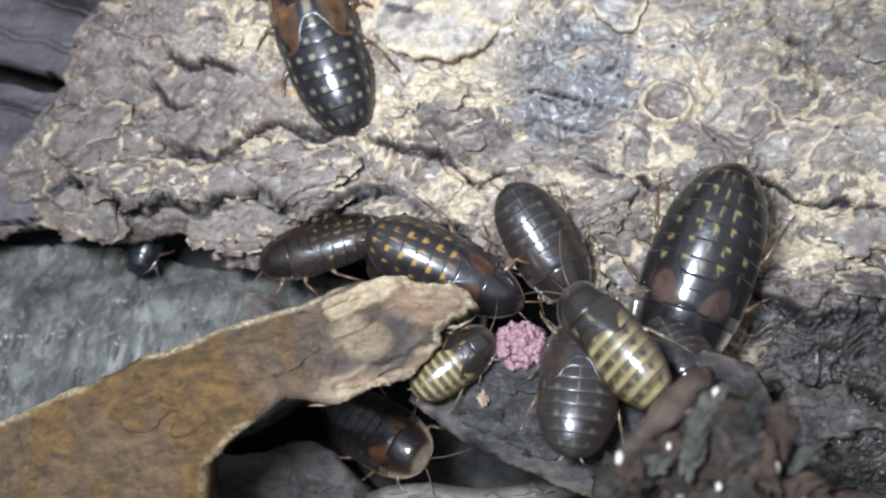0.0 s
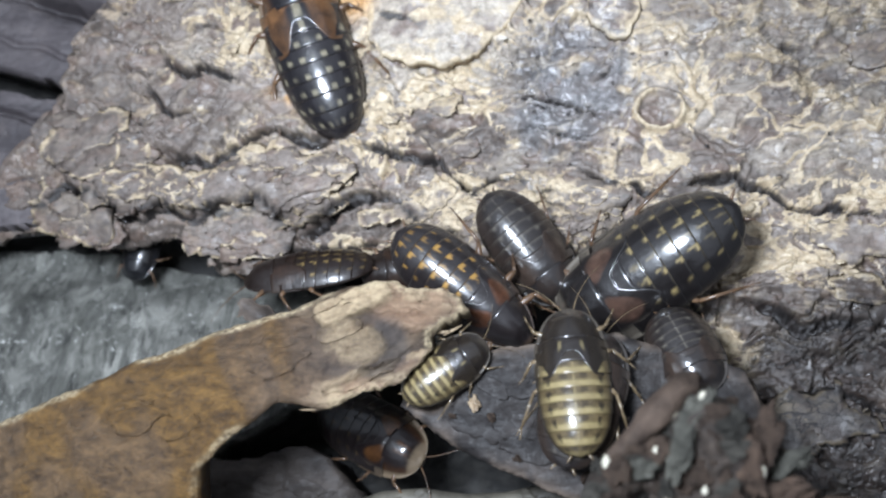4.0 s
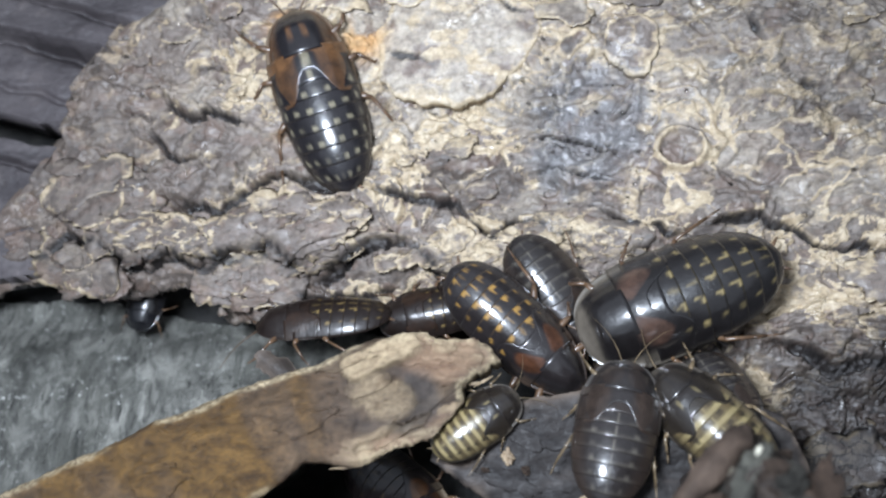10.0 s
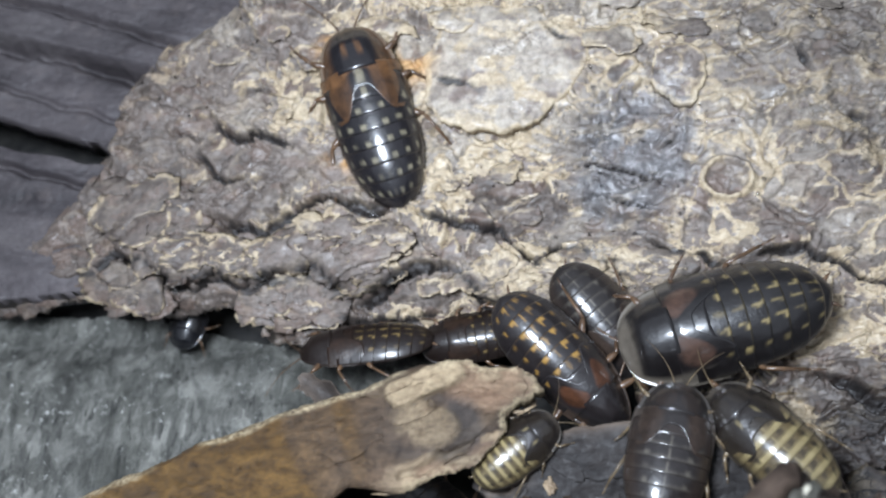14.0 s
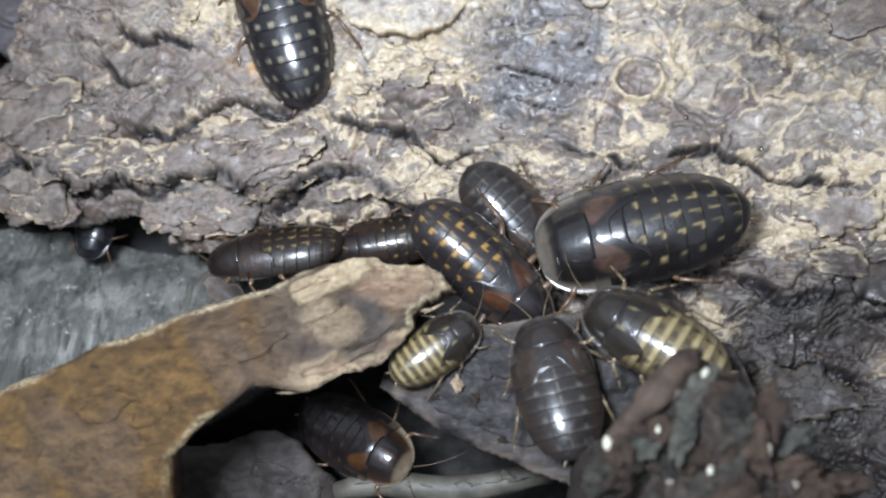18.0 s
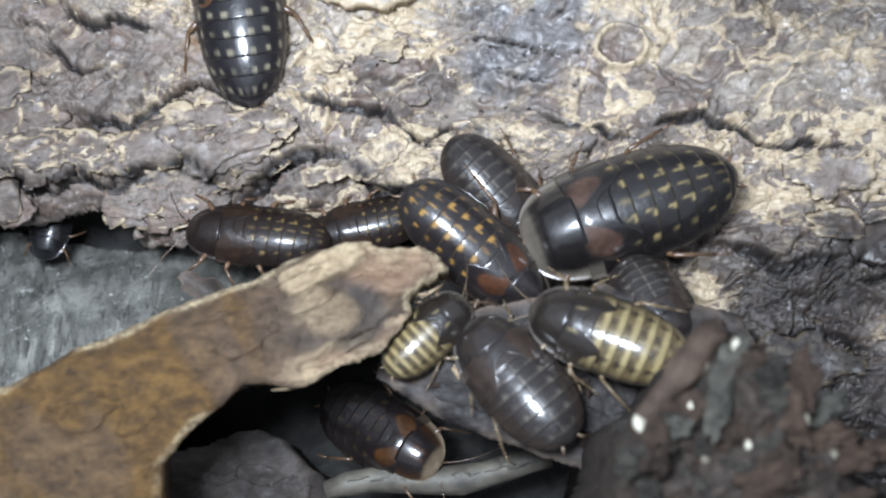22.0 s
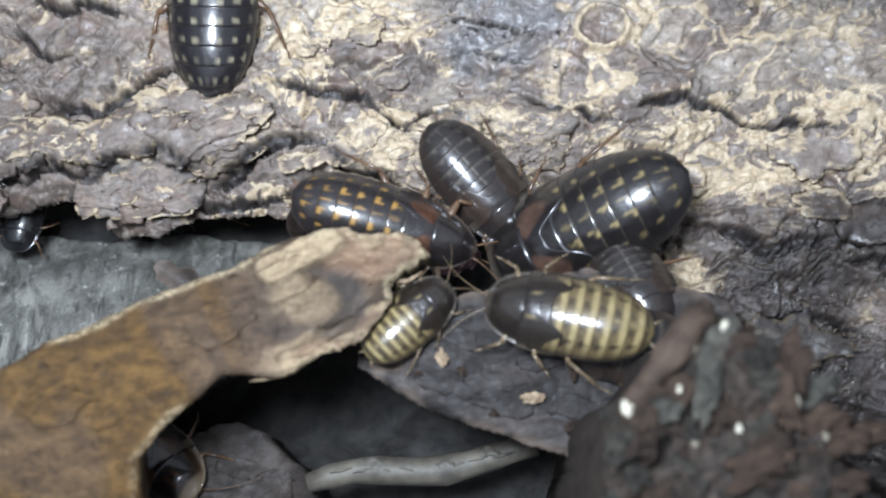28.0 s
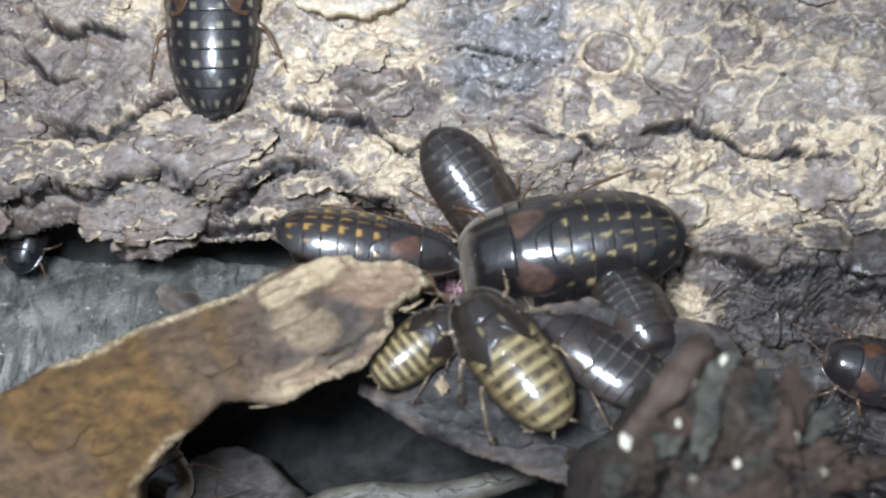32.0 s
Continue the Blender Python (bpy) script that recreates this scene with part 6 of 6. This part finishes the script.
    walk(ROACHES["grey"], [
        (0, pose(0.02611, -0.03362, 0.02200, -10.0, 0.0, -5.4)),
        (1, pose(0.02413, -0.03466, 0.02200, -10.0, 0.0, -7.7)),
        (2, pose(0.02480, -0.03567, 0.02200, -10.0, 0.0, -3.4)),
        (3, pose(0.02690, -0.03513, 0.02200, -10.0, 0.0, -10.6)),
        (5.5, pose(0.02928, -0.03376, 0.02200, -10.0, 0.0, -14.9)),
        (6, pose(0.02955, -0.03320, 0.02200, -10.0, 0.0, -14.3)),
        (7, pose(0.02873, -0.03235, 0.02200, -10.0, 0.0, -13.8)),
        (8, pose(0.02784, -0.03109, 0.02200, -10.0, 0.0, -13.0)),
        (9, pose(0.02828, -0.03190, 0.02200, -10.0, 0.0, -15.9)),
        (10, pose(0.02751, -0.03177, 0.02200, -10.0, 0.0, -11.8)),
        (11, pose(0.02776, -0.03204, 0.02200, -10.0, 0.0, -13.0)),
        (12, pose(0.02871, -0.03139, 0.02200, -10.0, 0.0, -13.9)),
        (13, pose(0.02891, -0.03060, 0.02200, -10.0, 0.0, -11.0)),
        (16, pose(0.02942, -0.02985, 0.02200, -10.0, 0.0, -29.0)),
        (16.5, pose(0.02566, -0.03232, 0.02200, -10.0, 0.0, -38.6)),
        (17, pose(0.02807, -0.03233, 0.02200, -10.0, 0.0, -35.3)),
        (17.5, pose(0.02929, -0.03281, 0.02200, -10.0, 0.0, -22.0)),
        (18, pose(0.02601, -0.03643, 0.02200, -10.0, 0.0, 13.7)),
        (18.5, pose(0.02387, -0.03574, 0.02200, -10.0, 0.0, 33.3)),
        (19, pose(0.02422, -0.03594, 0.02200, -10.0, 0.0, 47.4)),
        (19.5, pose(0.02269, -0.03609, 0.02200, -10.0, 0.0, 67.6)),
        (20, pose(0.02179, -0.03715, 0.02200, -10.0, 0.0, 78.9)),
        (20.5, pose(0.02383, -0.03572, 0.02200, -10.0, 0.0, 55.6)),
        (21, pose(0.02116, -0.03729, 0.02200, -10.0, 0.0, 49.5)),
        (22, pose(0.01873, -0.03819, 0.02200, -10.0, 0.0, 36.5)),
        (23, pose(0.01995, -0.03813, 0.02200, -10.0, 0.0, 45.9)),
        (24, pose(0.01642, -0.03614, 0.02200, -10.0, 0.0, 39.8)),
        (24.5, pose(0.01009, -0.03918, 0.02200, -10.0, 0.0, 58.0)),
        (24.8, pose(0.01009, -0.03898, 0.02200, -10.0, 0.0, 91.0)),
        (25, pose(0.01236, -0.03988, 0.02200, -10.0, 0.0, 125.5)),
        (25.2, pose(0.01604, -0.03832, 0.02200, -10.0, 0.0, 97.8)),
        (25.5, pose(0.02496, -0.03869, 0.02200, -10.0, 0.0, 57.3)),
        (26.2, pose(0.03249, -0.03693, 0.02200, -10.0, 0.0, 64.7)),
        (27.5, pose(0.03735, -0.03546, 0.01700, -10.0, 0.0, 69.0)),
        (28, pose(0.03777, -0.03411, 0.01700, -10.0, 0.0, 70.0)),
        (29, pose(0.03751, -0.03441, 0.01700, -10.0, 0.0, 69.2)),
        (30, pose(0.03650, -0.03300, 0.01650, -10.0, 15.0, 60.0)),
        (31, pose(0.03520, -0.03220, 0.01650, -10.0, 25.0, 48.0)),
        (32, pose(0.03520, -0.03220, 0.01650, -10.0, 25.0, 48.0)),
    ])
    walk(ROACHES["striped"], [
        (0, pose(0.03206, -0.02666, 0.02450, -10.0, -32.0, 45.3)),
        (1, pose(0.03042, -0.02755, 0.02450, -10.0, -28.0, 52.5)),
        (1.5, pose(0.03159, -0.02721, 0.02450, -10.0, 0.0, 58.1)),
        (2, pose(0.03063, -0.02800, 0.02450, -10.0, 0.0, 75.8)),
        (2.5, pose(0.02769, -0.02803, 0.02450, -10.0, 0.0, 74.5)),
        (3, pose(0.02886, -0.02692, 0.02450, -10.0, 0.0, 54.3)),
        (3.5, pose(0.02627, -0.03043, 0.02450, -10.0, 0.0, 25.7)),
        (5.5, pose(0.03022, -0.03360, 0.02450, -10.0, 0.0, -18.3)),
        (6, pose(0.03097, -0.03305, 0.02450, -10.0, 0.0, -20.8)),
        (6.5, pose(0.03988, -0.03135, 0.02450, -10.0, 0.0, 30.7)),
        (7, pose(0.04679, -0.03448, 0.02000, -10.0, 0.0, 32.9)),
        (8, pose(0.04560, -0.03172, 0.02000, -10.0, 0.0, 38.8)),
        (9, pose(0.04405, -0.03320, 0.02000, -10.0, 0.0, 38.0)),
        (10, pose(0.04347, -0.03027, 0.02000, -10.0, 0.0, 44.5)),
        (11, pose(0.04306, -0.03217, 0.02000, -10.0, 0.0, 37.0)),
        (12, pose(0.04477, -0.03079, 0.02000, -10.0, 0.0, 40.2)),
        (13, pose(0.04612, -0.02978, 0.02000, -10.0, 0.0, 43.1)),
        (16, pose(0.04483, -0.02428, 0.02200, -10.0, 0.0, 55.3)),
        (17, pose(0.04298, -0.02627, 0.02450, -10.0, 0.0, 59.3)),
        (18, pose(0.04217, -0.02892, 0.02450, -10.0, 0.0, 57.4)),
        (19, pose(0.03955, -0.02703, 0.02450, -10.0, 0.0, 65.3)),
        (20, pose(0.03163, -0.02589, 0.02450, -10.0, 0.0, 44.8)),
        (21, pose(0.03249, -0.02775, 0.02450, -10.0, 0.0, 47.0)),
        (22, pose(0.03315, -0.03216, 0.02450, -10.0, 0.0, 64.6)),
        (23, pose(0.03560, -0.03338, 0.02450, -10.0, 0.0, 70.6)),
        (24, pose(0.03414, -0.03156, 0.02450, -10.0, 0.0, 55.6)),
        (25, pose(0.03623, -0.03577, 0.02450, -10.0, 0.0, 58.9)),
        (25.5, pose(0.03609, -0.03624, 0.02450, -10.0, 0.0, 50.8)),
        (27.5, pose(0.02887, -0.03299, 0.02450, -10.0, 0.0, 65.6)),
        (28, pose(0.02926, -0.03127, 0.02450, -10.0, 0.0, 73.0)),
        (29, pose(0.02729, -0.02757, 0.02450, -10.0, 0.0, 84.3)),
        (30, pose(0.02766, -0.02492, 0.02450, -10.0, 0.0, 83.6)),
        (30.5, pose(0.02293, -0.03037, 0.02450, -10.0, 0.0, 22.0)),
        (31, pose(0.02113, -0.02923, 0.02450, -10.0, 0.0, 13.3)),
        (31.5, pose(0.02007, -0.02988, 0.02450, -10.0, 0.0, 28.4)),
        (32, pose(0.02031, -0.03268, 0.02450, -10.0, 0.0, 31.9)),
    ])
    walk(ROACHES["behind"], [
        (0, pose(0.04350, -0.02650, 0.01250, 15.0, 0.0, 205.0)),
        (1, pose(0.04400, -0.02650, 0.01250, 15.0, 0.0, 205.0)),
        (3, pose(0.04600, -0.02480, 0.01450, 15.0, 0.0, 205.0)),
        (6, pose(0.04600, -0.02480, 0.01450, 15.0, 0.0, 205.0)),
        (19, pose(0.04300, -0.02500, 0.01450, 15.0, 0.0, 203.0)),
        (25, pose(0.04150, -0.02480, 0.01450, 15.0, 0.0, 201.0)),
        (32, pose(0.04150, -0.02480, 0.01450, 15.0, 0.0, 201.0)),
    ])
    walk(FRUIT, [
        (0, pose(0.01570, -0.02600, 0.01750)),
        (1, pose(0.01580, -0.02620, 0.01750)),
        (2.5, pose(0.01250, -0.01300, -0.00500)),
        (32, pose(0.01250, -0.01300, -0.00500)),
    ])
    walk(ROACHES["hollow"], [
        (0, pose(-0.01528, -0.03800, -0.01600, 18.0, 0.0, -118.5)),
        (1, pose(-0.01608, -0.03880, -0.01600, 18.0, 0.0, -115.5)),
        (2, pose(-0.01437, -0.03822, -0.01600, 18.0, 0.0, -117.3)),
        (3, pose(-0.01548, -0.03690, -0.01600, 18.0, 0.0, -116.6)),
        (6, pose(-0.01403, -0.03765, -0.01600, 18.0, 0.0, -118.7)),
        (7, pose(-0.01417, -0.04104, -0.01600, 18.0, 0.0, -116.6)),
        (8, pose(-0.01305, -0.03932, -0.01600, 18.0, 0.0, -118.0)),
        (9, pose(-0.01288, -0.03891, -0.01600, 18.0, 0.0, -122.6)),
        (11, pose(-0.01562, -0.03806, -0.01600, 18.0, 0.0, -133.8)),
        (13, pose(-0.01527, -0.03863, -0.01600, 18.0, 0.0, -128.9)),
        (16, pose(-0.01491, -0.03629, -0.01600, 18.0, 0.0, -128.2)),
        (17, pose(-0.01315, -0.04105, -0.01600, 18.0, 0.0, -119.4)),
        (18, pose(-0.01257, -0.04159, -0.01600, 18.0, 0.0, -120.0)),
        (19, pose(-0.01284, -0.04006, -0.01600, 18.0, 0.0, -120.5)),
        (20, pose(-0.01153, -0.04093, -0.01600, 18.0, 0.0, -120.6)),
        (21, pose(-0.00607, -0.04110, -0.01600, 18.0, 0.0, -123.6)),
        (22, pose(-0.00549, -0.04168, -0.01600, 18.0, 0.0, -124.2)),
        (23, pose(-0.00645, -0.04038, -0.01600, 18.0, 0.0, -124.4)),
        (24, pose(-0.00710, -0.04071, -0.01600, 18.0, 0.0, -123.9)),
        (25, pose(-0.00546, -0.04510, -0.01600, 18.0, 0.0, -130.8)),
        (25.5, pose(-0.00882, -0.04827, -0.01600, 18.0, 0.0, -135.0)),
        (27.5, pose(-0.04345, -0.04300, -0.01600, 18.0, 0.0, -133.1)),
        (28, pose(-0.04555, -0.04482, -0.01600, 18.0, 0.0, -128.2)),
        (29, pose(-0.04657, -0.04354, -0.01600, 18.0, 0.0, -128.2)),
        (30, pose(-0.04745, -0.04251, -0.01600, 18.0, 0.0, -128.1)),
        (31, pose(-0.04884, -0.04261, -0.01600, 18.0, 0.0, -129.2)),
        (32, pose(-0.04763, -0.04257, -0.01600, 18.0, 0.0, -127.5)),
    ])
    walk(ROACHES["visitor"], [
        (0, pose(0.10676, -0.03110, 0.00400, 0.0, 0.0, 67.7)),
        (9, pose(0.10857, -0.02949, 0.00400, 0.0, 0.0, 66.8)),
        (17, pose(0.10361, -0.02899, 0.00400, 0.0, 0.0, 68.9)),
        (25.5, pose(0.10591, -0.04410, 0.00400, 0.0, 0.0, 64.6)),
        (28, pose(0.10586, -0.04469, 0.00400, 0.0, 0.0, 65.3)),
        (30, pose(0.10761, -0.04321, 0.00400, 0.0, 0.0, 65.5)),
        (30.6, pose(0.10115, -0.04169, 0.00400, 0.0, 0.0, 66.3)),
        (31, pose(0.09185, -0.04059, 0.00400, 0.0, 0.0, 70.0)),
        (31.5, pose(0.08694, -0.03752, 0.00400, 0.0, 0.0, 70.8)),
        (32, pose(0.08565, -0.03560, 0.00400, 0.0, 0.0, 71.0)),
    ])


motions()
